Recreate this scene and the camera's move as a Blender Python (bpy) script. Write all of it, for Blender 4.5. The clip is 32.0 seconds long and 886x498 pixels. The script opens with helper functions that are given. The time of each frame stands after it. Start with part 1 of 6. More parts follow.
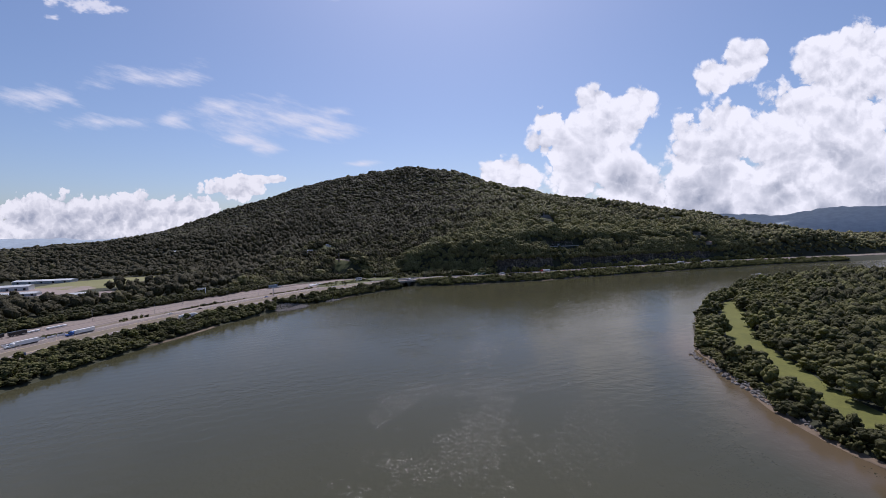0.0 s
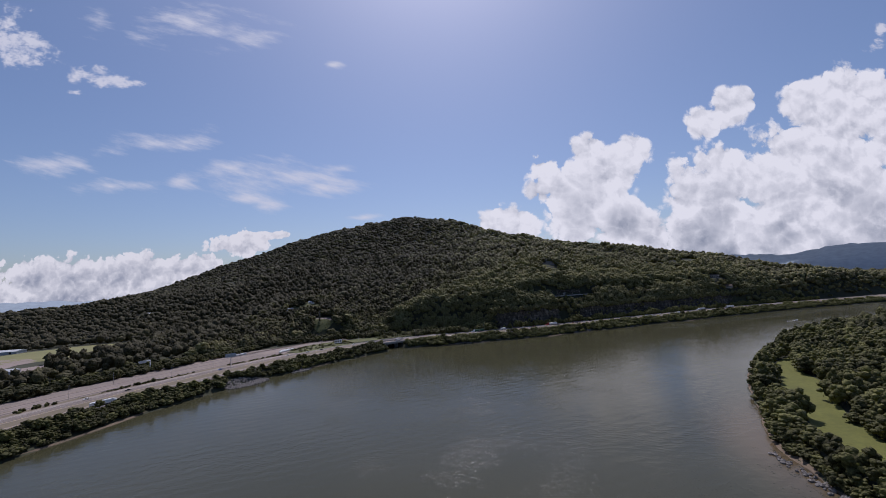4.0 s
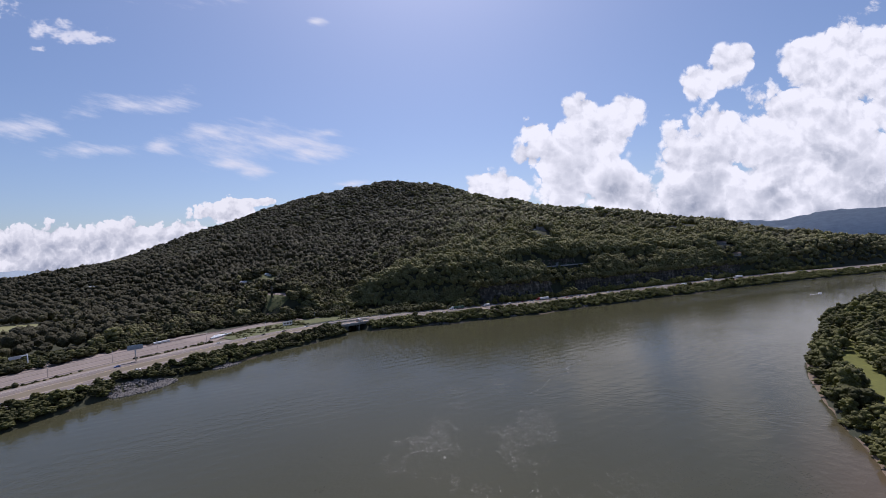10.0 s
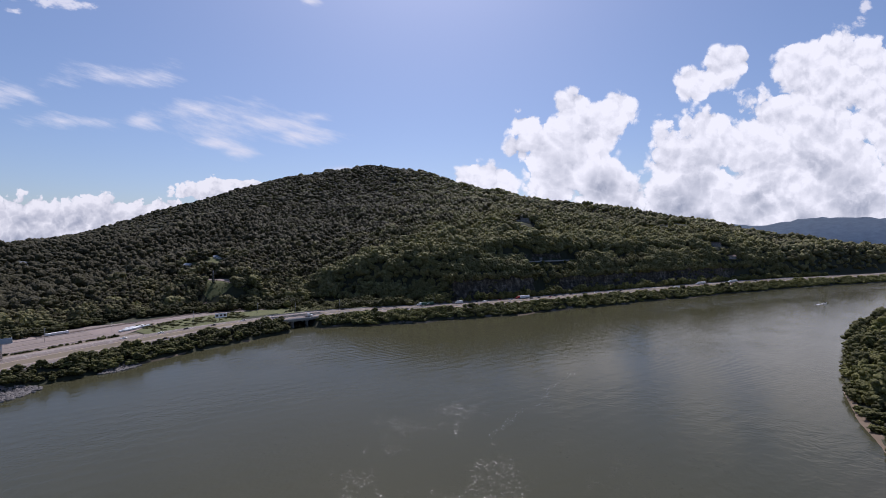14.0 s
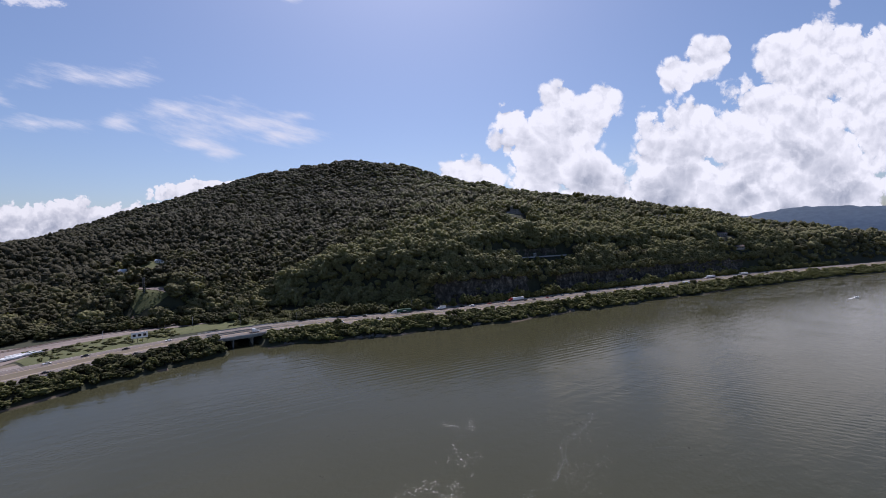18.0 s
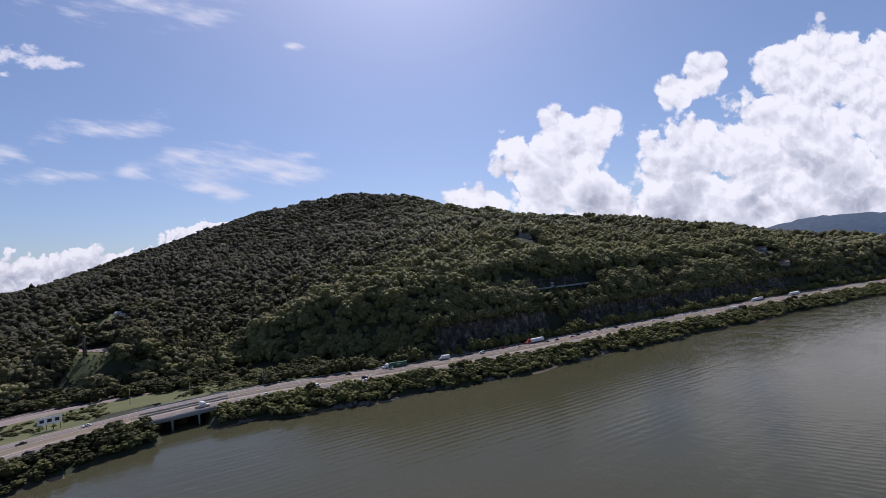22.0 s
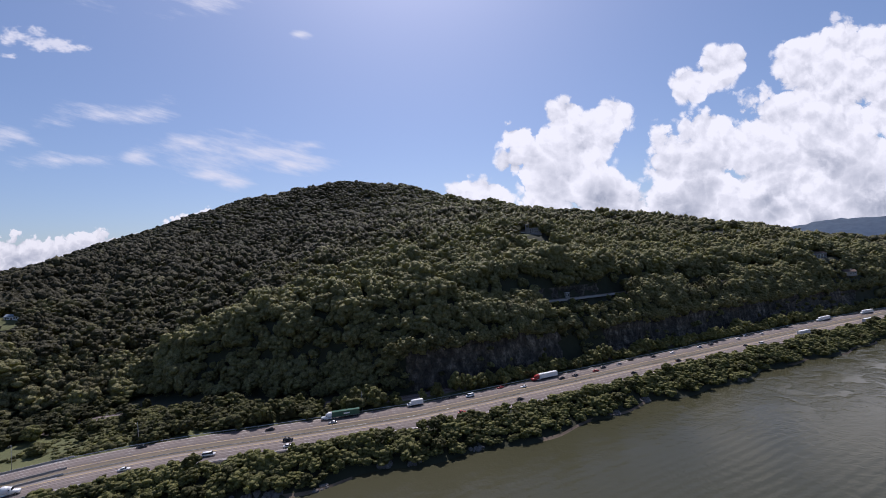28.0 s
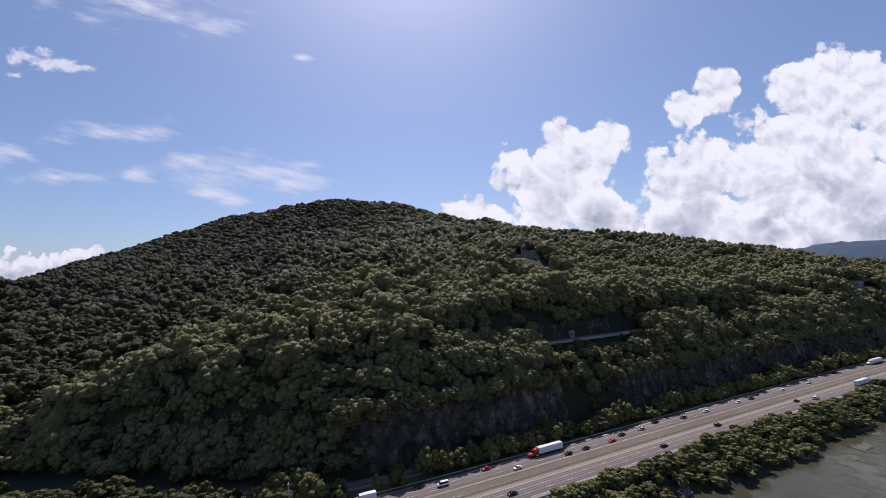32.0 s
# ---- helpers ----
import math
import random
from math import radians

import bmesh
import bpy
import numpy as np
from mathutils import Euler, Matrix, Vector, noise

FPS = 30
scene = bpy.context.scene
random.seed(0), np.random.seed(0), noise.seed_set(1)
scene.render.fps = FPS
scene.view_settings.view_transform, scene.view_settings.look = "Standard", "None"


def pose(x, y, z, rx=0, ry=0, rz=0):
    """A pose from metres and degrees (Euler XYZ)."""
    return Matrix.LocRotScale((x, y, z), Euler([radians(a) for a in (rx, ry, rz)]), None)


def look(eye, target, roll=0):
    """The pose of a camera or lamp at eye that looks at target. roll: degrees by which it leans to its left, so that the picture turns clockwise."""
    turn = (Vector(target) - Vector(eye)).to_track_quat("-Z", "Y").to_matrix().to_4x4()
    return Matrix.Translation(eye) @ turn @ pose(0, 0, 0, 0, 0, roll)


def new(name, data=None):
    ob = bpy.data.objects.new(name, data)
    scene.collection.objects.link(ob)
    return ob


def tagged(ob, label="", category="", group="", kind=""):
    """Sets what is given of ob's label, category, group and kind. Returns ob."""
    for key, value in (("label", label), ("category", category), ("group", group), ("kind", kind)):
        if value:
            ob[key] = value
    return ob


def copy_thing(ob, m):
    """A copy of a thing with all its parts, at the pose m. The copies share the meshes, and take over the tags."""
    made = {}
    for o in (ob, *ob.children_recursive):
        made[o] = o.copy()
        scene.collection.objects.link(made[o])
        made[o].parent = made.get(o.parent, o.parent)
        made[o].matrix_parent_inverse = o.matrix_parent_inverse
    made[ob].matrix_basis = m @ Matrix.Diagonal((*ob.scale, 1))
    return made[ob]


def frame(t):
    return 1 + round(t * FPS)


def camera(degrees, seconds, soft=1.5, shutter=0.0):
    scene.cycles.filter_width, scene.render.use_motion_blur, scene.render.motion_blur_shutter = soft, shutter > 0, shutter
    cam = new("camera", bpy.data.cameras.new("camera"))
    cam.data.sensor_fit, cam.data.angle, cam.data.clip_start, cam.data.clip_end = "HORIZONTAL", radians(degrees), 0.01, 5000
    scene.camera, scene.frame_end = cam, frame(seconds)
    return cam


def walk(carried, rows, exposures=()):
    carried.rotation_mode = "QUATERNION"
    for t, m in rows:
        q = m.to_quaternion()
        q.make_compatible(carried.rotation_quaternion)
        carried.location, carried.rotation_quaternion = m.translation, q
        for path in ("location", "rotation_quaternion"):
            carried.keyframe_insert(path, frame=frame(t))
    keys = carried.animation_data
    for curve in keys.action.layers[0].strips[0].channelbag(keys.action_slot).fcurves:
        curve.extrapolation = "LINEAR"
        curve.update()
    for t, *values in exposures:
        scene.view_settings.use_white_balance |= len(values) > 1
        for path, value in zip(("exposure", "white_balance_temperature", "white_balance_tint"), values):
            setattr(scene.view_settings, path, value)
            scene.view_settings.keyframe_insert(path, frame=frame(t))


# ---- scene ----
# camera and its flight
cam = camera(96.44, 32.0, soft=0.9)


def row(t, x, y, z, yaw, pitch, roll):
    a, b = radians(yaw), radians(pitch)
    way = Vector((-math.sin(a) * math.cos(b), math.cos(a) * math.cos(b), math.sin(b)))
    eye = Vector((x, y, z))
    return t, look(eye, eye + way * 100, roll)


PATH = [row(*r) for r in (
    (0, 0.00, -0.00, 95.39, 0.000, -2.700, -1.177),
    (0.5, 3.21, 10.38, 95.82, -0.189, -1.232, -1.689),
    (1, 6.29, 20.69, 96.24, -0.428, 0.112, -2.272),
    (1.5, 9.06, 30.77, 96.63, -0.730, 1.288, -2.702),
    (2, 11.52, 40.53, 96.96, -0.789, 2.282, -2.978),
    (2.5, 13.75, 49.99, 97.20, -0.643, 3.087, -3.034),
    (3, 15.77, 59.18, 97.37, -0.489, 3.754, -3.027),
    (3.5, 17.65, 68.17, 97.51, -0.228, 4.326, -2.935),
    (5.5, 23.95, 102.42, 98.10, 1.283, 4.719, -3.770),
    (6, 24.73, 111.31, 98.50, 1.451, 3.791, -4.207),
    (6.5, 25.74, 120.22, 98.93, 1.431, 2.982, -4.518),
    (7, 27.12, 129.19, 99.34, 1.144, 2.330, -4.648),
    (7.5, 28.84, 138.22, 99.69, 0.728, 1.615, -4.635),
    (8, 30.91, 147.24, 99.89, 0.167, 0.911, -4.507),
    (8.5, 33.20, 156.23, 99.91, -0.257, 0.354, -4.255),
    (9, 35.74, 165.19, 99.77, -0.534, 0.070, -3.946),
    (9.5, 38.51, 174.05, 99.49, -0.877, -0.187, -3.585),
    (10, 41.62, 182.85, 99.05, -1.216, -0.318, -3.161),
    (10.5, 45.17, 191.68, 98.45, -1.467, -0.414, -2.717),
    (11, 48.74, 200.69, 97.74, -1.709, -0.356, -2.182),
    (11.5, 52.14, 209.62, 97.00, -1.885, -0.311, -1.602),
    (12, 55.23, 218.43, 96.25, -1.932, -0.607, -1.155),
    (12.5, 58.08, 227.12, 95.54, -2.068, -1.092, -0.921),
    (13, 60.70, 235.80, 94.89, -2.253, -1.422, -0.814),
    (13.5, 62.77, 244.48, 94.38, -2.698, -1.539, -0.730),
    (14, 64.65, 253.35, 94.04, -3.153, -1.654, -0.597),
    (14.5, 66.50, 262.43, 93.72, -3.557, -1.746, -0.476),
    (16.5, 71.90, 303.17, 91.98, -3.350, -0.517, -2.268),
    (17, 74.09, 312.91, 91.07, -4.121, -1.946, -1.994),
    (17.5, 76.37, 322.54, 90.31, -4.661, -2.233, -1.783),
    (18, 78.55, 332.07, 89.83, -5.011, -2.048, -1.855),
    (18.5, 80.53, 341.42, 89.66, -5.077, -1.690, -2.127),
    (19, 82.35, 350.63, 89.74, -5.097, -1.259, -2.339),
    (19.5, 84.00, 359.80, 90.05, -5.196, -0.774, -2.583),
    (20, 85.57, 369.01, 90.49, -5.124, -0.221, -3.026),
    (20.5, 87.14, 378.27, 91.01, -4.946, 0.464, -3.649),
    (21, 88.90, 387.53, 91.58, -4.637, 1.105, -4.204),
    (21.5, 90.94, 396.68, 92.13, -4.293, 1.708, -4.544),
    (22, 93.43, 405.71, 92.63, -4.174, 2.230, -4.810),
    (22.5, 96.35, 414.65, 93.05, -4.247, 2.604, -4.833),
    (23, 99.57, 423.74, 93.38, -4.417, 2.968, -4.081),
    (23.5, 102.82, 433.10, 93.68, -4.622, 2.948, -2.868),
    (24, 105.62, 442.48, 93.98, -4.671, 2.336, -2.439),
    (24.5, 107.91, 451.60, 94.32, -4.612, 1.570, -2.441),
    (25, 109.95, 460.50, 94.76, -4.657, 1.077, -2.465),
    (25.5, 111.93, 469.30, 95.24, -4.777, 0.803, -2.568),
    (27.5, 117.12, 503.63, 97.93, -3.984, 1.038, -2.895),
    (28, 118.72, 512.11, 98.56, -3.713, 1.308, -3.281),
    (28.5, 120.34, 520.70, 99.26, -3.405, 1.600, -3.718),
    (29, 122.11, 529.34, 100.08, -3.066, 1.948, -4.290),
    (29.5, 124.22, 537.87, 100.92, -3.330, 2.152, -4.315),
    (30, 126.73, 546.10, 101.81, -3.796, 2.400, -4.172),
    (30.5, 129.61, 554.00, 102.74, -4.408, 2.734, -3.763),
    (31, 132.66, 561.50, 103.60, -4.566, 3.174, -3.438),
    (31.5, 135.56, 568.71, 104.30, -4.349, 3.643, -3.114),
    (32, 138.26, 575.80, 104.90, -4.259, 4.138, -2.849),
)]
walk(cam, PATH, [(0.0, 0.08, 5930, 20), (1.0, 0.02, 5930, 20), (2.0, -0.14, 5930, 20), (3.0, -0.21, 5930, 20), (6.0, -0.12, 5930, 20), (7.5, -0.02, 5930, 20), (9.0, 0.08, 5930, 20), (32.0, 0.1, 5930, 20)])

# daylight: a high sun ahead of the camera, blue sky with clouds
SUN_EL, SUN_AZ = 57.0, 2.0
world = bpy.data.worlds.new("sky")
scene.world = world
world.use_nodes = True
wn, wl = world.node_tree.nodes, world.node_tree.links
bg = wn["Background"]
sky = wn.new("ShaderNodeTexSky")
sky.sky_type = "NISHITA"
sky.sun_disc = False
sky.sun_elevation = radians(SUN_EL)
sky.sun_rotation = radians(SUN_AZ)
sky.air_density, sky.dust_density, sky.ozone_density = 1.0, 1.3, 3.6
wl.new(sky.outputs[0], bg.inputs[0])
bg.inputs[1].default_value = 0.09
sun_data = bpy.data.lights.new("sun", "SUN")
sun_data.energy, sun_data.angle, sun_data.color = 4.0, radians(0.6), (1.0, 0.95, 0.87)
sun = new("sun", sun_data)
sx = math.cos(radians(SUN_EL)) * math.sin(radians(SUN_AZ))
sy = math.cos(radians(SUN_EL)) * math.cos(radians(SUN_AZ))
sun.matrix_world = look((sx * 900, sy * 900, 900 * math.sin(radians(SUN_EL))), (0, 0, 0))

# clouds: each a cluster of soft rounds in the sky's plane (across, up), broken up by noise
CUMULUS = [(0.275, 0.294, 0.047), (0.307, 0.247, 0.081), (0.386, 0.326, 0.052), (0.49, 0.328, 0.05), (0.427, 0.27, 0.08), (0.346, 0.179, 0.096),
           (0.255, 0.225, 0.045), (0.456, 0.136, 0.083), (0.128, 0.161, 0.053), (0.195, 0.15, 0.06), (0.526, 0.107, 0.056), (0.739, 0.419, 0.058),
           (0.681, 0.39, 0.046), (0.786, 0.445, 0.033), (0.718, 0.282, 0.055), (0.612, 0.2, 0.05), (0.684, 0.192, 0.126),
           (0.873, 0.258, 0.113), (1.005, 0.427, 0.091), (1.106, 0.419, 0.099), (1.209, 0.397, 0.114), (1.033, 0.303, 0.156),
           (0.87, 0.126, 0.156), (1.09, 0.135, 0.186), (0.654, 0.104, 0.084), (1.3, 0.21, 0.2), (0.98, 0.2, 0.15), (1.15, 0.3, 0.15), (0.94, 0.425, 0.06),
           (0.7, 0.05, 0.09), (0.8, 0.04, 0.1), (0.6, 0.07, 0.07), (0.95, 0.03, 0.1), (0.98, 0.33, 0.12), (0.6, 0.13, 0.05)]
CIRRUS = [(-0.71, 0.74, 0.09, 0.03), (-0.65, 0.72, 0.10, 0.035), (-0.58, 0.69, 0.10, 0.035), (-0.51, 0.665, 0.09, 0.03), (-0.885, 0.746, 0.04, 0.035),
          (-0.74, 0.394, 0.09, 0.022), (-0.655, 0.395, 0.09, 0.03), (-0.545, 0.317, 0.09, 0.025), (-0.47, 0.30, 0.11, 0.04), (-0.40, 0.28, 0.12, 0.035),
          (-0.30, 0.253, 0.10, 0.02), (-0.25, 0.302, 0.05, 0.013), (-0.663, 0.291, 0.04, 0.02), (-0.51, 0.232, 0.06, 0.018), (-0.46, 0.21, 0.05, 0.015),
          (-1.0, 0.351, 0.12, 0.022), (-0.85, 0.286, 0.10, 0.016), (-0.202, 0.17, 0.045, 0.007), (-0.267, 0.58, 0.02, 0.01)]
FLUFF = [(-1.153, 0.715, 0.075, 0.06), (-1.09, 0.665, 0.07, 0.045), (-1.035, 0.645, 0.045, 0.03), (-0.91, 0.592, 0.05, 0.018), (-0.855, 0.572, 0.06, 0.02),
         (-0.80, 0.56, 0.04, 0.014), (1.15, 0.553, 0.026, 0.016), (1.175, 0.6, 0.016, 0.014), (-0.945, 0.545, 0.02, 0.008)]
HORIZON = [(-1.25, 0.06, 0.16, 0.06), (-1.043, 0.055, 0.082, 0.058), (-0.948, 0.052, 0.096, 0.061), (-0.852, 0.044, 0.083, 0.048), (-0.755, 0.053, 0.083, 0.053),
           (-0.644, 0.054, 0.097, 0.045), (-0.515, 0.117, 0.077, 0.034), (-0.458, 0.136, 0.084, 0.013), (-0.95, 0.0, 0.6, 0.062), (-0.83, 0.05, 0.12, 0.06), (-0.78, 0.03, 0.1, 0.06)]


def calc(n, l, op, *values):
    m = n.new("ShaderNodeMath")
    m.operation = op
    for i, v in enumerate(values):
        if isinstance(v, (int, float)):
            m.inputs[i].default_value = v
        else:
            l.new(v, m.inputs[i])
    return m.outputs[0]


def plane_of(n, l, vec):
    """The sky's plane: across = x / y, up = z / y, for a direction ahead."""
    s = n.new("ShaderNodeSeparateXYZ")
    l.new(vec, s.inputs[0])
    y = calc(n, l, "MAXIMUM", s.outputs[1], 0.02)
    c = n.new("ShaderNodeCombineXYZ")
    l.new(calc(n, l, "DIVIDE", s.outputs[0], y), c.inputs[0])
    l.new(calc(n, l, "DIVIDE", s.outputs[2], y), c.inputs[1])
    return c.outputs[0]


def field_noise(n, l, vec, scale, detail, rough, stretch=(1, 1, 1), turn=0.0):
    if turn:
        first = n.new("ShaderNodeMapping")
        first.inputs["Rotation"].default_value = (0, 0, turn)
        l.new(vec, first.inputs["Vector"])
        vec = first.outputs[0]
    mp = n.new("ShaderNodeMapping")
    mp.inputs["Scale"].default_value = stretch
    l.new(vec, mp.inputs["Vector"])
    t = n.new("ShaderNodeTexNoise")
    t.inputs["Scale"].default_value, t.inputs["Detail"].default_value, t.inputs["Roughness"].default_value = scale, detail, rough
    l.new(mp.outputs[0], t.inputs["Vector"])
    return t.outputs[0]


def rounds(n, l, vec, items):
    """Largest of 1 - distance / radius over all rounds."""
    best = None
    for it in items:
        rx, ry = it[2], it[-1]
        mp = n.new("ShaderNodeVectorMath")
        mp.operation = "MULTIPLY_ADD"
        l.new(vec, mp.inputs[0])
        mp.inputs[1].default_value = (1 / rx, 1 / ry, 0)
        mp.inputs[2].default_value = (-it[0] / rx, -it[1] / ry, 0)
        ln = n.new("ShaderNodeVectorMath")
        ln.operation = "LENGTH"
        l.new(mp.outputs[0], ln.inputs[0])
        v = calc(n, l, "SUBTRACT", 1.0, ln.outputs["Value"])
        if best is None:
            best = v
        else:
            best = calc(n, l, "SMOOTH_MAX", best, v, 0.34)
    return best


def step_between(n, l, v, lo, hi):
    m = n.new("ShaderNodeMapRange")
    m.interpolation_type = "SMOOTHSTEP"
    m.inputs[1].default_value, m.inputs[2].default_value = lo, hi
    l.new(v, m.inputs[0])
    return m.outputs[0]


def domes(n, l, vec, scale):
    """Rounded heads side by side, with creases between them."""
    v = n.new("ShaderNodeTexVoronoi")
    v.voronoi_dimensions = "2D"
    v.inputs["Scale"].default_value = scale
    l.new(vec, v.inputs["Vector"])
    d = v.outputs["Distance"]
    return calc(n, l, "MULTIPLY_ADD", calc(n, l, "MULTIPLY", d, d), -2.2, 0.46)


def billow(n, l, vec, items, edge, fine=1.0):
    """A cumulus: how much cloud, and how bright it is (lit from above, grey beneath)."""
    def heap(v):
        w = n.new("ShaderNodeVectorMath")
        w.operation = "MULTIPLY_ADD"
        t = n.new("ShaderNodeTexNoise")
        t.inputs["Scale"].default_value, t.inputs["Detail"].default_value, t.inputs["Roughness"].default_value = 11.0 * fine, 5.0, 0.6
        l.new(v, t.inputs["Vector"])
        l.new(t.outputs["Color"], w.inputs[0])
        w.inputs[1].default_value = (0.11 / fine, 0.11 / fine, 0)
        l.new(v, w.inputs[2])
        h = calc(n, l, "MULTIPLY", domes(n, l, w.outputs[0], 7.0 * fine), 0.5)
        h = calc(n, l, "MULTIPLY_ADD", domes(n, l, w.outputs[0], 16.0 * fine), 0.42, h)
        h = calc(n, l, "MULTIPLY_ADD", domes(n, l, w.outputs[0], 37.0 * fine), 0.22, h)
        h = calc(n, l, "MULTIPLY_ADD", field_noise(n, l, v, 26.0 * fine, 7.0, 0.62), 0.75, calc(n, l, "ADD", h, -0.37))
        return calc(n, l, "MULTIPLY_ADD", h, 0.62, 0.03)

    lump = heap(vec)
    shift = n.new("ShaderNodeVectorMath")
    shift.operation = "ADD"
    l.new(vec, shift.inputs[0])
    shift.inputs[1].default_value = (-0.006, 0.02, 0)
    lit = calc(n, l, "SUBTRACT", lump, heap(shift.outputs[0]))
    body = rounds(n, l, vec, items)
    shape = calc(n, l, "ADD", body, lump)
    cover = step_between(n, l, shape, 0.02, 0.02 + edge)
    sep = n.new("ShaderNodeSeparateXYZ")
    l.new(vec, sep.inputs[0])
    high = step_between(n, l, sep.outputs[1], 0.06, 0.42)
    lumps = field_noise(n, l, vec, 5.0, 6.0, 0.55, (1, 1.8, 1))
    grey = calc(n, l, "MULTIPLY", step_between(n, l, lumps, 0.36, 0.56), calc(n, l, "SUBTRACT", 1.0, high))
    grey = calc(n, l, "MULTIPLY", grey, step_between(n, l, shape, 0.3, 1.0))
    light = calc(n, l, "MULTIPLY_ADD", grey, -0.7, 0.92)
    light = calc(n, l, "MULTIPLY_ADD", lit, 1.1, light)
    clamp = n.new("ShaderNodeClamp")
    l.new(light, clamp.inputs[0])
    return cover, clamp.outputs[0]


# far clouds that lie in the sky itself
tc = wn.new("ShaderNodeTexCoord")
wplane = plane_of(wn, wl, tc.outputs["Generated"])
streak = field_noise(wn, wl, wplane, 4.5, 8.0, 0.62, (1.0, 4.5, 1.0), 0.3)
thin = calc(wn, wl, "ADD", rounds(wn, wl, wplane, CIRRUS), calc(wn, wl, "MULTIPLY_ADD", streak, 6.0, -3.2))
thin = calc(wn, wl, "MULTIPLY", step_between(wn, wl, thin, -0.55, 1.6), 0.95)
low_cover, low_light = billow(wn, wl, wplane, HORIZON, 0.12, 2.0)
puff = calc(wn, wl, "ADD", rounds(wn, wl, wplane, FLUFF), calc(wn, wl, "MULTIPLY_ADD", field_noise(wn, wl, wplane, 16.0, 9.0, 0.66, (1.0, 1.7, 1.0), 0.3), 5.0, -2.5))
puff = calc(wn, wl, "MULTIPLY", step_between(wn, wl, puff, -0.1, 0.9), 0.95)
facing = wn.new("ShaderNodeSeparateXYZ")
wl.new(tc.outputs["Generated"], facing.inputs[0])
ahead = step_between(wn, wl, facing.outputs[1], 0.05, 0.15)
thin, low_cover = calc(wn, wl, "MULTIPLY", calc(wn, wl, "MAXIMUM", thin, puff), ahead), calc(wn, wl, "MULTIPLY", low_cover, ahead)
mix_sky = wn.new("ShaderNodeMix")
mix_sky.data_type = "RGBA"
wl.new(thin, mix_sky.inputs[0])
wl.new(sky.outputs[0], mix_sky.inputs[6])
mix_sky.inputs[7].default_value = (7.4, 7.5, 8.0, 1)
tone = wn.new("ShaderNodeMix")
tone.data_type = "RGBA"
wl.new(low_light, tone.inputs[0])
tone.inputs[6].default_value, tone.inputs[7].default_value = (3.4, 3.7, 4.4, 1), (8.7, 8.6, 8.5, 1)
mix_low = wn.new("ShaderNodeMix")
mix_low.data_type = "RGBA"
wl.new(low_cover, mix_low.inputs[0])
wl.new(mix_sky.outputs[2], mix_low.inputs[6])
wl.new(tone.outputs[2], mix_low.inputs[7])
wl.new(mix_low.outputs[2], bg.inputs[0])

# the near cumulus stands on a wide shell of air about five kilometres off
cm = bpy.data.materials.new("cumulus")
cm.use_nodes = True
cn, cl = cm.node_tree.nodes, cm.node_tree.links
cn.remove(cn["Principled BSDF"])
ctc = cn.new("ShaderNodeTexCoord")
cplane = plane_of(cn, cl, ctc.outputs["Object"])
cover, light = billow(cn, cl, cplane, CUMULUS, 0.2)
ctone = cn.new("ShaderNodeMix")
ctone.data_type = "RGBA"
cl.new(light, ctone.inputs[0])
ctone.inputs[6].default_value, ctone.inputs[7].default_value = (0.28, 0.31, 0.37, 1), (0.84, 0.835, 0.83, 1)
em, tr_, ms = cn.new("ShaderNodeEmission"), cn.new("ShaderNodeBsdfTransparent"), cn.new("ShaderNodeMixShader")
cl.new(ctone.outputs[2], em.inputs[0])
cl.new(cover, ms.inputs[0])
cl.new(tr_.outputs[0], ms.inputs[1])
cl.new(em.outputs[0], ms.inputs[2])
cl.new(ms.outputs[0], cn["Material Output"].inputs[0])
sv, sf = [], []
for i in range(13):
    for j in range(33):
        a, e = radians(1 + 60 * j / 32), radians(-1 + 33 * i / 12)
        sv.append((4850 * math.sin(a) * math.cos(e), 4850 * math.cos(a) * math.cos(e), 4850 * math.sin(e)))
for i in range(12):
    for j in range(32):
        k = i * 33 + j
        sf.append((k, k + 1, k + 34, k + 33))
cme = bpy.data.meshes.new("backdrop_clouds")
cme.from_pydata(sv, [], sf)
cme.materials.append(cm)
tagged(new("backdrop_clouds", cme), "towering white cumulus clouds with grey undersides", "clouds", kind="structure")

# ---- materials ----


def mat(name, rough=0.8, metal=0.0):
    m = bpy.data.materials.new(name)
    m.use_nodes = True
    b = m.node_tree.nodes["Principled BSDF"]
    b.inputs["Roughness"].default_value = rough
    b.inputs["Metallic"].default_value = metal
    return m, m.node_tree.nodes, m.node_tree.links, b


def noise_node(n, l, scale, detail=4.0, rough=0.6, source="Object"):
    tc = n.new("ShaderNodeTexCoord")
    t = n.new("ShaderNodeTexNoise")
    t.inputs["Scale"].default_value, t.inputs["Detail"].default_value = scale, detail
    t.inputs["Roughness"].default_value = rough
    l.new(tc.outputs[source], t.inputs["Vector"])
    return t


def ramp(n, l, fac, stops):
    r = n.new("ShaderNodeValToRGB")
    while len(r.color_ramp.elements) < len(stops):
        r.color_ramp.elements.new(0.5)
    for e, (p, c) in zip(r.color_ramp.elements, stops):
        e.position, e.color = p, (*c, 1)
    l.new(fac, r.inputs[0])
    return r


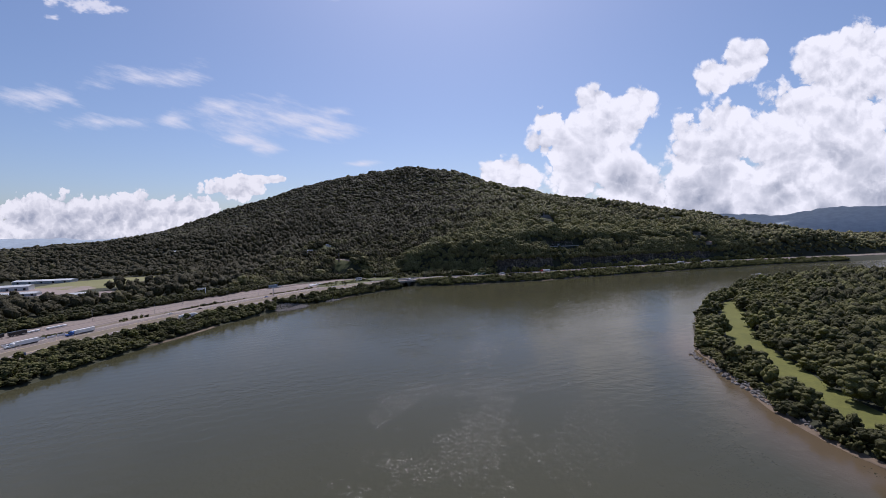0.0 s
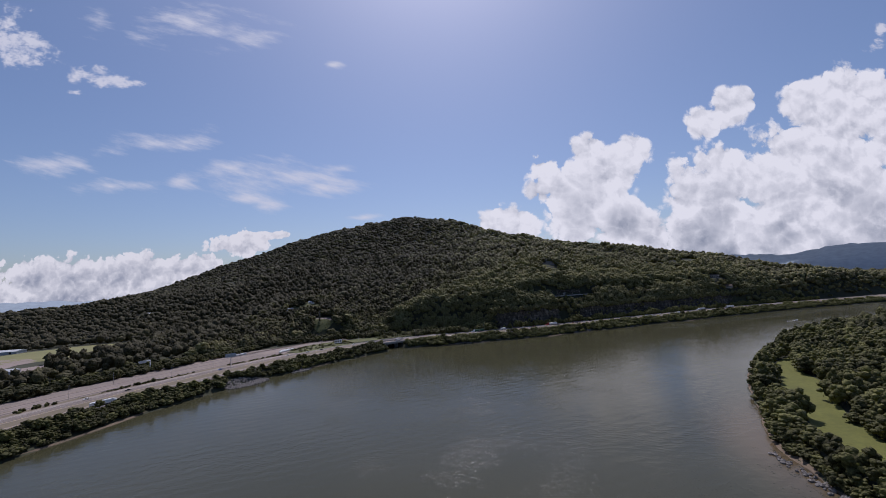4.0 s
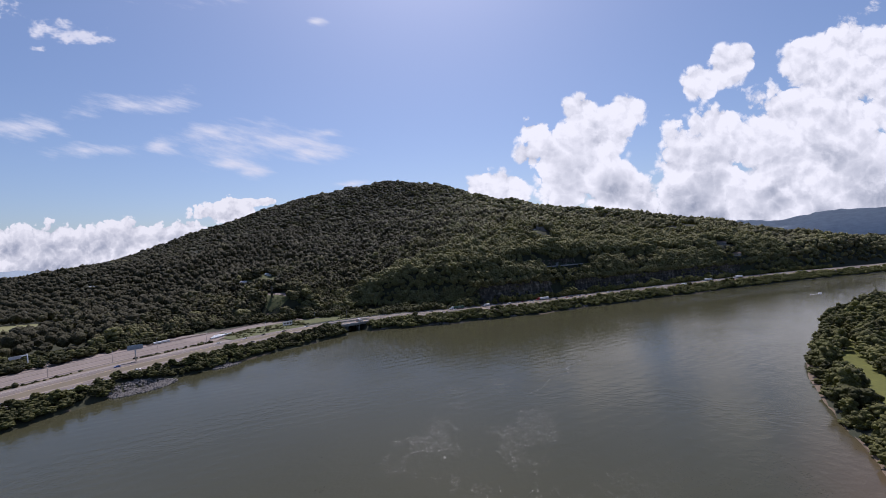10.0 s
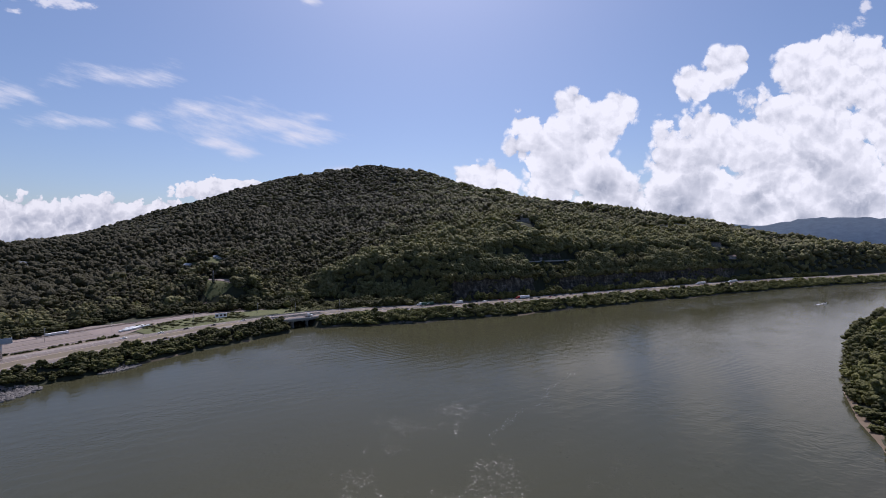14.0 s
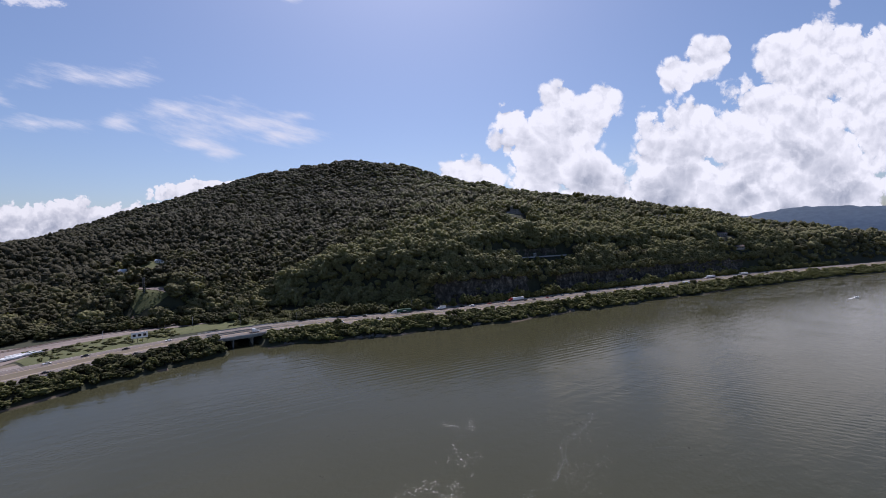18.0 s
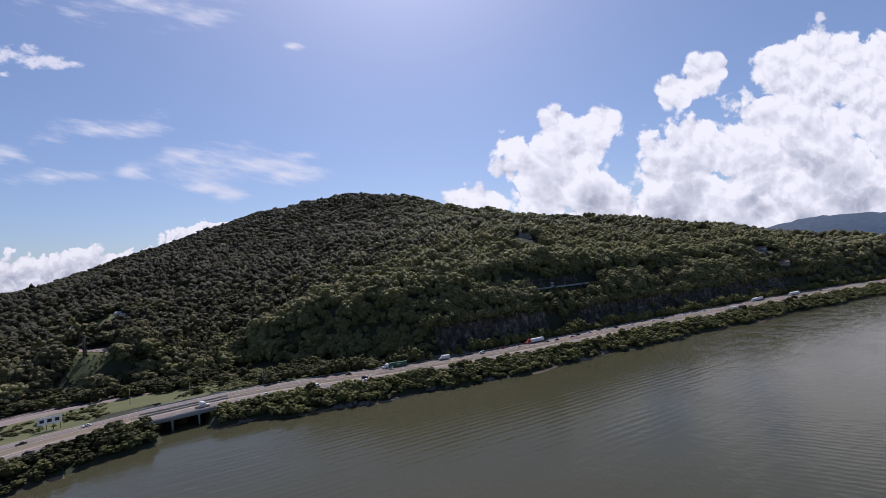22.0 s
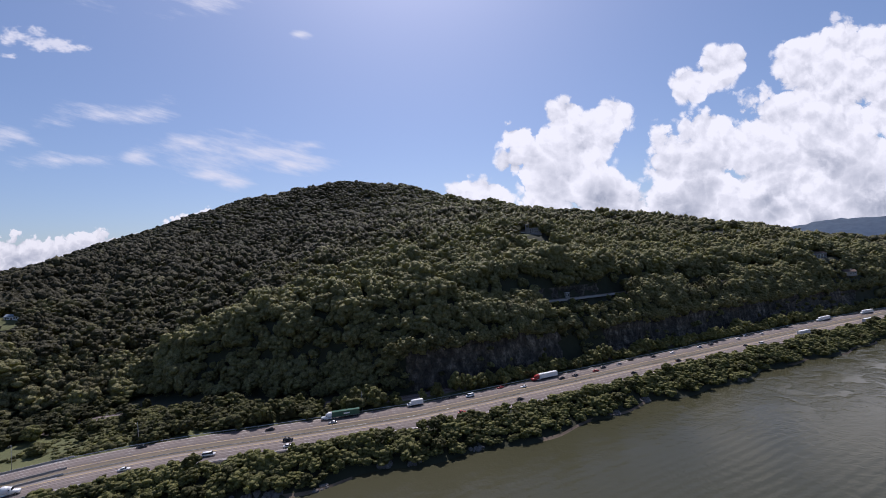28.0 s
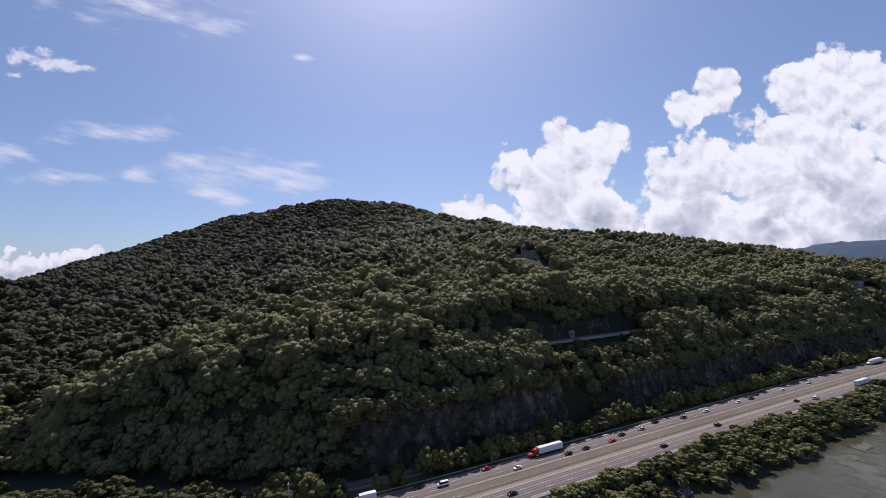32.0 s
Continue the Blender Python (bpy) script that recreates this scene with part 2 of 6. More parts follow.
def mix(n, l, fac, a, b, mode="MIX"):
    m = n.new("ShaderNodeMix")
    m.data_type, m.blend_type = "RGBA", mode
    for i, v in ((0, fac), (6, a), (7, b)):
        if isinstance(v, (int, float)):
            m.inputs[i].default_value = v
        elif isinstance(v, tuple):
            m.inputs[i].default_value = (*v, 1)
        else:
            l.new(v, m.inputs[i])
    return m.outputs[2]


def relief(n, l, b, height, strength, distance):
    u = n.new("ShaderNodeBump")
    u.inputs["Strength"].default_value, u.inputs["Distance"].default_value = strength, distance
    l.new(height, u.inputs["Height"])
    l.new(u.outputs[0], b.inputs["Normal"])


def mottled(name, dark, light, scales=(0.05, 1.2), rough=0.9, bump=0.0, metal=0.0):
    """A surface in two colours, varied at a large and a small scale."""
    m, n, l, b = mat(name, rough, metal)
    big, fine = noise_node(n, l, scales[0]), noise_node(n, l, scales[1], 6.0, 0.7)
    a = ramp(n, l, big.outputs[0], ((0.3, dark), (0.7, light)))
    mid = tuple((x + y) / 2 for x, y in zip(dark, light))
    f = ramp(n, l, fine.outputs[0], ((0.25, tuple(0.6 * v for v in mid)), (0.75, tuple(1.35 * v for v in mid))))
    l.new(mix(n, l, 0.5, a.outputs[0], f.outputs[0]), b.inputs["Base Color"])
    if bump:
        relief(n, l, b, fine.outputs[0], 0.8, bump)
    return m


def plain(name, colour, rough=0.5, metal=0.0, scale=3.0, spread=0.2):
    """Paint or metal with slight soiling."""
    m, n, l, b = mat(name, rough, metal)
    t = noise_node(n, l, scale, 5.0)
    c = ramp(n, l, t.outputs[0], ((0.3, tuple(v * (1 - spread) for v in colour)), (0.7, colour)))
    l.new(c.outputs[0], b.inputs["Base Color"])
    return m


def foliage(name, dark, light, young):
    """Leaves: tint differs from tree to tree and head to head and also carries each stand's painted light, heads of
    leaves in relief, and light that shines through.
    """
    m, n, l, b = mat(name, 0.6)
    at = n.new("ShaderNodeAttribute")
    at.attribute_name = "tint"
    tc_ = n.new("ShaderNodeTexCoord")
    wob = n.new("ShaderNodeTexNoise")
    wob.inputs["Scale"].default_value, wob.inputs["Detail"].default_value = 0.35, 2.0
    l.new(tc_.outputs["Object"], wob.inputs["Vector"])
    bent = n.new("ShaderNodeVectorMath")
    bent.operation = "MULTIPLY_ADD"
    l.new(wob.outputs["Color"], bent.inputs[0])
    bent.inputs[1].default_value = (2.4, 2.4, 2.4)
    l.new(tc_.outputs["Object"], bent.inputs[2])
    heads = []
    for scale in (0.3, 0.72):
        v = n.new("ShaderNodeTexVoronoi")
        v.inputs["Scale"].default_value = scale
        l.new(bent.outputs[0], v.inputs["Vector"])
        heads.append(v)
    fine = noise_node(n, l, 1.1, 3.0, 0.6)
    h = calc(n, l, "MULTIPLY", heads[0].outputs["Distance"], -2.4)
    h = calc(n, l, "MULTIPLY_ADD", heads[1].outputs["Distance"], -1.1, h)
    h = calc(n, l, "MULTIPLY_ADD", fine.outputs[0], 0.7, h)
    tint = calc(n, l, "ADD", at.outputs["Fac"], calc(n, l, "MULTIPLY_ADD", heads[1].outputs["Color"], 0.36, -0.18))
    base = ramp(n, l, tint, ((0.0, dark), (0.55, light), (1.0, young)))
    f = ramp(n, l, fine.outputs[0], ((0.32, (0.66, 0.66, 0.67)), (0.68, (1.38, 1.36, 1.28))))
    colour = mix(n, l, 1.0, base.outputs[0], f.outputs[0], "MULTIPLY")
    l.new(colour, b.inputs["Base Color"])
    b.inputs["Specular IOR Level"].default_value = 0.14
    relief(n, l, b, h, 1.0, 0.8)
    t = n.new("ShaderNodeBsdfTranslucent")
    l.new(mix(n, l, 1.0, colour, (1.5, 1.6, 0.8), "MULTIPLY"), t.inputs["Color"])
    ms_ = n.new("ShaderNodeMixShader")
    ms_.inputs[0].default_value = 0.38
    l.new(b.outputs[0], ms_.inputs[1])
    l.new(t.outputs[0], ms_.inputs[2])
    l.new(ms_.outputs[0], n["Material Output"].inputs[0])
    return m


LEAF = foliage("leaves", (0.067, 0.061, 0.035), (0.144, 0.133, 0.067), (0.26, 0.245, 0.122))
SHRUB = foliage("shrub_leaves", (0.058, 0.057, 0.026), (0.118, 0.116, 0.046), (0.2, 0.195, 0.076))
EARTH = mottled("woodland_floor", (0.02, 0.024, 0.012), (0.05, 0.05, 0.025), (0.01, 0.3), 1.0)
GRASS = mottled("grass", (0.058, 0.066, 0.022), (0.125, 0.128, 0.045), (0.08, 0.9), 0.95, 0.3)
FIELD = mottled("mown_meadow", (0.078, 0.084, 0.012), (0.13, 0.132, 0.022), (0.05, 0.4), 0.95)
DRYGRASS = mottled("dry_grass", (0.105, 0.086, 0.056), (0.19, 0.15, 0.1), (0.03, 0.6), 0.95)
ASPHALT = mottled("worn_asphalt", (0.155, 0.124, 0.108), (0.222, 0.18, 0.157), (0.03, 0.8), 0.9)
YARD = mottled("yard_gravel", (0.19, 0.15, 0.13), (0.275, 0.217, 0.19), (0.03, 0.7), 0.95)
PAINT_W = plain("white_line_paint", (0.48, 0.47, 0.45), 0.6)
PAINT_Y = plain("yellow_line_paint", (0.6, 0.42, 0.1), 0.6)


def limestone():
    """Grey rock with upright dark weather streaks and pale fresh patches."""
    m, n, l, b = mat("limestone", 0.95)
    tc_ = n.new("ShaderNodeTexCoord")
    mp = n.new("ShaderNodeMapping")
    mp.inputs["Scale"].default_value = (0.22, 0.22, 0.12)
    l.new(tc_.outputs["Object"], mp.inputs[0])
    st = n.new("ShaderNodeTexNoise")
    st.inputs["Scale"].default_value, st.inputs["Detail"].default_value, st.inputs["Roughness"].default_value = 1.0, 6.0, 0.7
    l.new(mp.outputs[0], st.inputs[0])
    big, fine = noise_node(n, l, 0.05, 4.0), noise_node(n, l, 0.6, 6.0, 0.7)
    c1 = ramp(n, l, st.outputs[0], ((0.38, (0.042, 0.036, 0.031)), (0.53, (0.105, 0.09, 0.075)), (0.72, (0.36, 0.315, 0.265))))
    c2 = ramp(n, l, big.outputs[0], ((0.35, (0.45, 0.45, 0.42)), (0.65, (1.15, 1.12, 1.05))))
    c3 = ramp(n, l, fine.outputs[0], ((0.3, (0.6, 0.6, 0.6)), (0.7, (1.25, 1.25, 1.22))))
    l.new(mix(n, l, 1.0, mix(n, l, 1.0, c1.outputs[0], c2.outputs[0], "MULTIPLY"), c3.outputs[0], "MULTIPLY"), b.inputs["Base Color"])
    relief(n, l, b, fine.outputs[0], 1.0, 1.4)
    return m


ROCK = limestone()
RUBBLE = mottled("grey_rubble", (0.09, 0.08, 0.074), (0.22, 0.2, 0.185), (0.35, 1.4), 0.95)
CONCRETE = mottled("weathered_concrete", (0.24, 0.23, 0.21), (0.38, 0.36, 0.33), (0.15, 1.5), 0.9)
STEEL = plain("galvanised_steel", (0.5, 0.5, 0.5), 0.45, 0.8)
RUST = mottled("rusty_rail_steel", (0.12, 0.07, 0.05), (0.2, 0.12, 0.09), (0.3, 3.0), 0.7)
BALLAST = mottled("rail_ballast", (0.17, 0.14, 0.125), (0.26, 0.22, 0.2), (0.08, 1.8), 0.95)
TIMBER = mottled("tarred_timber", (0.05, 0.04, 0.03), (0.1, 0.08, 0.06), (0.3, 2.0), 0.9)
SHOULDER = mottled("reddish_shoulder", (0.2, 0.162, 0.14), (0.27, 0.222, 0.194), (0.04, 0.8), 0.9)
SILT = mottled("river_silt", (0.11, 0.078, 0.052), (0.17, 0.125, 0.085), (0.05, 0.5), 0.95)
RUBBER = plain("tyre_rubber", (0.02, 0.02, 0.02), 0.8)
GLASS_D = plain("dark_car_glass", (0.015, 0.018, 0.02), 0.08)
CHROME = plain("polished_metal", (0.6, 0.6, 0.6), 0.2, 0.95)
WHITE = plain("white_paint", (0.78, 0.78, 0.77), 0.35, 0.0, 1.0, 0.12)
RED = plain("red_paint", (0.4, 0.03, 0.025), 0.35)
DARK = plain("black_paint", (0.022, 0.022, 0.025), 0.25)
SILVER = plain("silver_paint", (0.45, 0.46, 0.47), 0.3, 0.4)
BLUE = plain("blue_paint", (0.03, 0.1, 0.35), 0.3)
GREEN = plain("dark_green_paint", (0.015, 0.09, 0.055), 0.4)
AMBER = plain("red_lamp_glass", (0.35, 0.02, 0.01), 0.2)
STONE = mottled("rough_grey_limestone_wall", (0.2, 0.18, 0.17), (0.33, 0.3, 0.28), (0.3, 2.0), 0.95, 0.15)
ROOF_B = mottled("brown_shingles", (0.1, 0.07, 0.055), (0.17, 0.12, 0.095), (0.2, 2.0), 0.9)
ROOF_G = mottled("grey_metal_roof", (0.34, 0.35, 0.36), (0.5, 0.51, 0.52), (0.1, 1.0), 0.55)
SKYROOF = plain("pale_blue_roof", (0.26, 0.32, 0.38), 0.5)
BOARD = plain("faded_board", (0.3, 0.36, 0.42), 0.6, 0.0, 0.4, 0.35)
BARK = mottled("bark", (0.05, 0.038, 0.028), (0.11, 0.085, 0.06), (0.5, 4.0), 0.95)
FOAM = plain("white_water", (0.75, 0.76, 0.75), 0.8)

# ---- plan of the valley: the highway's river-side edge, the ridge, the far bank ----


def spline(points, step):
    """Catmull-Rom through the points, cut to pieces of about the given step."""
    p = np.array(points, float)
    p = np.vstack([2 * p[0] - p[1], p, 2 * p[-1] - p[-2]])
    out = []
    for a, b, c, d in zip(p, p[1:], p[2:], p[3:]):
        k = max(2, int(np.linalg.norm(c - b) / step))
        for t in np.arange(k) / k:
            out.append(0.5 * (2 * b + (c - a) * t + (2 * a - 5 * b + 4 * c - d) * t**2 + (3 * b - a - 3 * c + d) * t**3))
    return np.array(out + [p[-2]])


ROADLINE = spline([(-402, -411), (-370, -122), (-338, 113), (-308, 281), (-285, 361), (-258, 431), (-214, 512), (-167, 579), (-119, 641), (-66, 681), (-15, 701),
                   (40, 711), (93, 721), (145, 735), (323, 798), (569, 883), (789, 946), (1040, 1004), (1500, 1129), (2400, 1499), (4600, 2599)], 8.0)
RIDGE = spline([(-4500, 1300, 25), (-2600, 1750, 30), (-1680, 1980, 62), (-1240, 2290, 232), (-884, 2482, 402), (-600, 2430, 434), (-330, 2330, 447), (-170, 2270, 452), (0, 2215, 450),
                (140, 2070, 369), (300, 1830, 282), (734, 1533, 175), (1050, 1560, 122), (1254, 1427, 66), (1700, 1500, 45), (3000, 2100, 25)], 25.0)
BEND = spline([(260, -900), (215, -300), (196, -60), (176, 100), (166, 175), (172, 215), (184, 266), (195, 301), (224, 348), (254, 395), (329, 485), (520, 633),
               (780, 730), (1100, 770), (1700, 830), (2600, 1000), (4800, 1600)], 8.0)


def along(line, pts):
    """For each point: distance to the line, signed (left of its direction is positive), and the nearest place's running index."""
    a, b = line[:-1, :2], line[1:, :2]
    ab = b - a
    ll = (ab**2).sum(1)
    dist, place = np.empty(len(pts)), np.empty(len(pts))
    for i in range(0, len(pts), 4000):
        q = pts[i:i + 4000, None, :] - a[None]
        t = np.clip((q * ab).sum(2) / ll, 0, 1)
        w = q - t[..., None] * ab
        d2 = (w**2).sum(2)
        k = d2.argmin(1)
        r = np.arange(len(k))
        side = np.sign(ab[k, 0] * q[r, k, 1] - ab[k, 1] * q[r, k, 0])
        dist[i:i + 4000], place[i:i + 4000] = np.sqrt(d2[r, k]) * side, k + t[r, k]
    return dist, place


def smooth(v, lo, hi):
    t = np.clip((v - lo) / (hi - lo), 0, 1)
    return t * t * (3 - 2 * t)


def waves(x, y, seed, size, octaves=4):
    """Cheap rolling relief from sums of sines."""
    r = np.random.RandomState(seed)
    out, amp = 0 * x, 1.0
    for _ in range(octaves):
        for _ in range(3):
            a, ph = r.uniform(0, 6.28), r.uniform(0, 6.28)
            out = out + amp * np.sin((x * math.cos(a) + y * math.sin(a)) * 6.28 / size / r.uniform(0.8, 1.25) + ph) / 3
        amp, size = amp * 0.5, size * 0.5
    return out


def bank_width(x, y):
    return 22 + 14 * smooth(-y, -470, -300) + 3 * np.sin(x / 23.0) + 2.5 * np.sin(x / 9.0 + 1)


def rail_foot(x):
    """How far inland of the highway's edge the level ground with the railway reaches."""
    return 60 + 64 * smooth(-x, -135, 120)


def foot_of(x):
    """How far inland of the highway's edge the mountain begins."""
    return rail_foot(x) + 24 * smooth(-x, 30, 130) + 6 * smooth(-x, 190, 240)


def ridge_from(pts):
    """Distance to the ridge and a soft mean of its height near there."""
    dist, high = np.empty(len(pts)), np.empty(len(pts))
    for i in range(0, len(pts), 4000):
        d = np.sqrt(((pts[i:i + 4000, None] - RIDGE[None, :, :2]) ** 2).sum(2)) + 1
        w = (d.min(1)[:, None] / d) ** 7
        dist[i:i + 4000], high[i:i + 4000] = d.min(1), (w * RIDGE[:, 2]).sum(1) / w.sum(1)
    return dist, high


KNOLLS = ((252, 986, 75, 14), (640, 1001, 70, 15), (-262, 912, 60, 14))


def ground(pts):
    """Height of the ground, and the offsets from the highway and the far bank."""
    x, y = pts[:, 0], pts[:, 1]
    d, _ = along(ROADLINE, pts)
    dr, zr = ridge_from(pts)
    east = smooth(x, -170, 60)
    foot = foot_of(x)
    t = np.clip((d - foot) / (np.clip(d - foot, 0, None) + dr), 0, 1)
    rise = (8 + 20 * east) * (1 - smooth(x, 1100, 1400)) * smooth(x, -230, -120)
    steep = 7 + 19 * (1 - smooth(x, 55, 90))
    z0 = 9 + rise * smooth((d - foot + 3) / steep, 0, 1) + 19 * east * (1 - smooth(x, 1000, 1300)) * smooth(d, foot + 4, foot + 26)
    bench = smooth(d, 74, 79) * (1 - smooth(d, 90, 96)) * smooth(x, 130, 180) * (1 - smooth(x, 640, 700))
    power = np.interp(x, (-760, -400, -200, 0, 230, 420, 650), (1.5, 0.95, 0.86, 0.8, 0.57, 0.72, 0.9))
    z = z0 + np.clip(zr - z0, 0, None) * t**power + waves(x, y, 3, 260) * 12 * smooth(t, 0.03, 0.3) + waves(x, y, 5, 70, 3) * 2.5 * smooth(d, 110, 200)
    z = z * (1 - bench) + 55.5 * bench
    shelf = smooth(x, 165, 188) * (1 - smooth(x, 300, 320)) + smooth(x, 372, 388) * (1 - smooth(x, 450, 470))
    z = np.where((d > foot - 5) & (d < 78), z * (1 - shelf) + np.minimum(z, 44 + (d - 60) * 0.25) * shelf, z)
    valley = smooth(-x, 330, 470) * (1 - smooth(y, 880, 1300)) * smooth(d, 120, 160)
    z = z * (1 - valley) + (9.5 + waves(x, y, 12, 200, 2) * 1.2) * valley
    up = (x + 200) * 0.12 + (y - 768) * 0.99
    across = np.abs((x + 203) * 0.99 - (y - 785) * 0.12)
    z = z + 23 * smooth(up, -20, 22) * (1 - smooth(up, 40, 130)) * smooth(-across, -62, -34)
    for kx, ky, kr, kh in KNOLLS:
        z = z + kh * smooth(-np.hypot(x - kx, y - ky), -kr, -kr * 0.25)
    bw = bank_width(x, y)
    bank = np.clip((d + bw) / (bw - 5), -1.2, 1) * 8.4
    z = np.where(d < 0, bank, np.where(d < foot - 5, 8.4, z))
    inlet = np.abs((x + 59) * 0.83 + (y - 671) * 0.55)
    z = np.where((inlet < 17) & (d < 47) & (d > -60), np.minimum(z, -2.5 + np.clip(inlet - 13, 0, 4) * 2.2), z)
    db, _ = along(BEND, pts)
    db = -db
    other = np.where(db < 0, db * 0.25, np.clip(db * 0.4, 0, 3.5)) + np.clip(db, 0, 1) * waves(x, y, 9, 160) * 0.8
    return np.maximum(np.maximum(z, other), -9.0), d, db


def mesh_from(name, verts, faces, material, smooth_shade=True):
    """A mesh from arrays of vertices and equal-sized faces."""
    me = bpy.data.meshes.new(name)
    verts, faces = np.asarray(verts, np.float32), np.asarray(faces, np.int32)
    k = faces.shape[1]
    me.vertices.add(len(verts))
    me.vertices.foreach_set("co", verts.ravel())
    me.loops.add(faces.size)
    me.loops.foreach_set("vertex_index", faces.ravel())
    me.polygons.add(len(faces))
    me.polygons.foreach_set("loop_start", np.arange(0, faces.size, k, dtype=np.int32))
    me.polygons.foreach_set("use_smooth", np.full(len(faces), smooth_shade))
    me.update(calc_edges=True)
    me.materials.append(material)
    return me


def grid_faces(rows, cols):
    i = np.arange(rows - 1)[:, None] * cols + np.arange(cols - 1)[None]
    i = i.ravel()
    return np.stack([i, i + 1, i + cols + 1, i + cols], 1)


def axis(lo, hi, step, far_lo, far_hi, growth=1.22):
    core = list(np.arange(lo, hi + step, step))
    s, a = step, core[0]
    left = []
    while a > far_lo:
        s *= growth
        a -= s
        left.append(max(a, far_lo))
    s, b = step, core[-1]
    right = []
    while b < far_hi:
        s *= growth
        b += s
        right.append(min(b, far_hi))
    return np.array(left[::-1] + core + right)


gx, gy = axis(-420, 800, 5.0, -4900, 4900), axis(130, 1100, 5.0, -1500, 4950)
GX, GY = np.meshgrid(gx, gy)
gpts = np.stack([GX.ravel(), GY.ravel()], 1)
gz, gd, gdb = ground(gpts)
land = new("ground", mesh_from("ground", np.column_stack([gpts, gz]), grid_faces(len(gy), len(gx)), EARTH))
GZ = gz.reshape(GX.shape)


def on_ground(pts):
    """Height of the built ground under each point."""
    i = np.clip(np.searchsorted(gx, pts[:, 0]) - 1, 0, len(gx) - 2)
    j = np.clip(np.searchsorted(gy, pts[:, 1]) - 1, 0, len(gy) - 2)
    u, w = (pts[:, 0] - gx[i]) / (gx[i + 1] - gx[i]), (pts[:, 1] - gy[j]) / (gy[j + 1] - gy[j])
    return (GZ[j, i] * (1 - u) + GZ[j, i + 1] * u) * (1 - w) + (GZ[j + 1, i] * (1 - u) + GZ[j + 1, i + 1] * u) * w


tagged(land, "dark wooded valley floor and mountain slopes", "ground", kind="structure")


# far ridges on the horizon, with the haze of distance painted into their base colour
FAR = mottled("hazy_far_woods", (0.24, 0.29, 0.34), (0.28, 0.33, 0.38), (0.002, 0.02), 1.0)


def far_ridge(name, a0, a1, crest, label):
    """A long wooded ridge 4.7 km off between two bearings; crest gives its height for a bearing."""
    rows, cols = 6, 90
    v = []
    for i in range(rows):
        for j in range(cols):
            a = radians(a0 + (a1 - a0) * j / (cols - 1))
            r = 4760 - 110 * (rows - 1 - i)
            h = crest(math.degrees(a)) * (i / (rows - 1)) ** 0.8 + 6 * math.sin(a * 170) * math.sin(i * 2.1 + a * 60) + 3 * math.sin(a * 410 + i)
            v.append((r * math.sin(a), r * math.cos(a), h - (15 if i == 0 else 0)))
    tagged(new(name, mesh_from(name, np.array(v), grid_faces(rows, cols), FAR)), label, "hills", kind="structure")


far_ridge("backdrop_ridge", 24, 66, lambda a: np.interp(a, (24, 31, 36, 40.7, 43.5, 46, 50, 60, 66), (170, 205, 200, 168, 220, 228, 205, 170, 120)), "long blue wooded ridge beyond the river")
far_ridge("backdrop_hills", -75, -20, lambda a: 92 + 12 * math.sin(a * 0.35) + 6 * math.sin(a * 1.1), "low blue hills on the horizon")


# the meadow along the river bend


def ribbon(name, line, offsets, heights, material, lo, hi, step=8.0, lift=None):
    """A strip beside a line (offset to its left), between two runs along it."""
    seg = np.r_[0, np.cumsum(np.linalg.norm(np.diff(line[:, :2], axis=0), axis=1))]
    tg = np.gradient(line[:, :2], axis=0)
    tg /= np.linalg.norm(tg, axis=1)[:, None]
    s = np.arange(max(lo, 0), min(hi, seg[-1]), step)
    x, y = np.interp(s, seg, line[:, 0]), np.interp(s, seg, line[:, 1])
    nx, ny = np.interp(s, seg, -tg[:, 1]), np.interp(s, seg, tg[:, 0])
    v = []
    for o, h in zip(offsets, heights):
        oo = o(s) if callable(o) else np.full(len(s), float(o))
        px, py = x + nx * oo, y + ny * oo
        hz = ground(np.stack([px, py], 1))[0] + h if lift else np.full(len(s), float(h))
        v.append(np.column_stack([px, py, hz]))
    return mesh_from(name, np.stack(v, 1).reshape(-1, 3), grid_faces(len(s), len(offsets))[:, ::-1], material)


def run_on(line, x, y):
    seg = np.r_[0, np.cumsum(np.linalg.norm(np.diff(line[:, :2], axis=0), axis=1))]
    return float(np.interp(along(line, np.array([[x, y]], float))[1][0], np.arange(len(line)), seg))

# the river: silty, calm, with gusts of small waves, and browner where it is shallow along the bend
m, n, l, b = mat("river_water", 0.1)
big, mid_w, chop, gust = noise_node(n, l, 0.004, 3.0), noise_node(n, l, 0.22, 4.0, 0.6), noise_node(n, l, 0.7, 3.0, 0.6), noise_node(n, l, 0.022, 5.0, 0.65)
c = ramp(n, l, big.outputs[0], ((0.3, (0.046, 0.045, 0.024)), (0.7, (0.06, 0.057, 0.033))))
at = n.new("ShaderNodeAttribute")
at.attribute_name = "shallow"
l.new(mix(n, l, at.outputs["Fac"], c.outputs[0], (0.11, 0.078, 0.048)), b.inputs["Base Color"])
b.inputs["IOR"].default_value = 1.28
windy = ramp(n, l, gust.outputs[0], ((0.46, (0, 0, 0)), (0.66, (1, 1, 1))))
swell = n.new("ShaderNodeTexWave")
swell.inputs["Scale"].default_value, swell.inputs["Distortion"].default_value, swell.inputs["Detail"].default_value, swell.inputs["Detail Scale"].default_value = 0.035, 5.0, 2.0, 0.25
wtc, wmp = n.new("ShaderNodeTexCoord"), n.new("ShaderNodeMapping")
wmp.inputs["Rotation"].default_value = (0, 0, 1.15)
l.new(wtc.outputs["Object"], wmp.inputs[0])
l.new(wmp.outputs[0], swell.inputs[0])
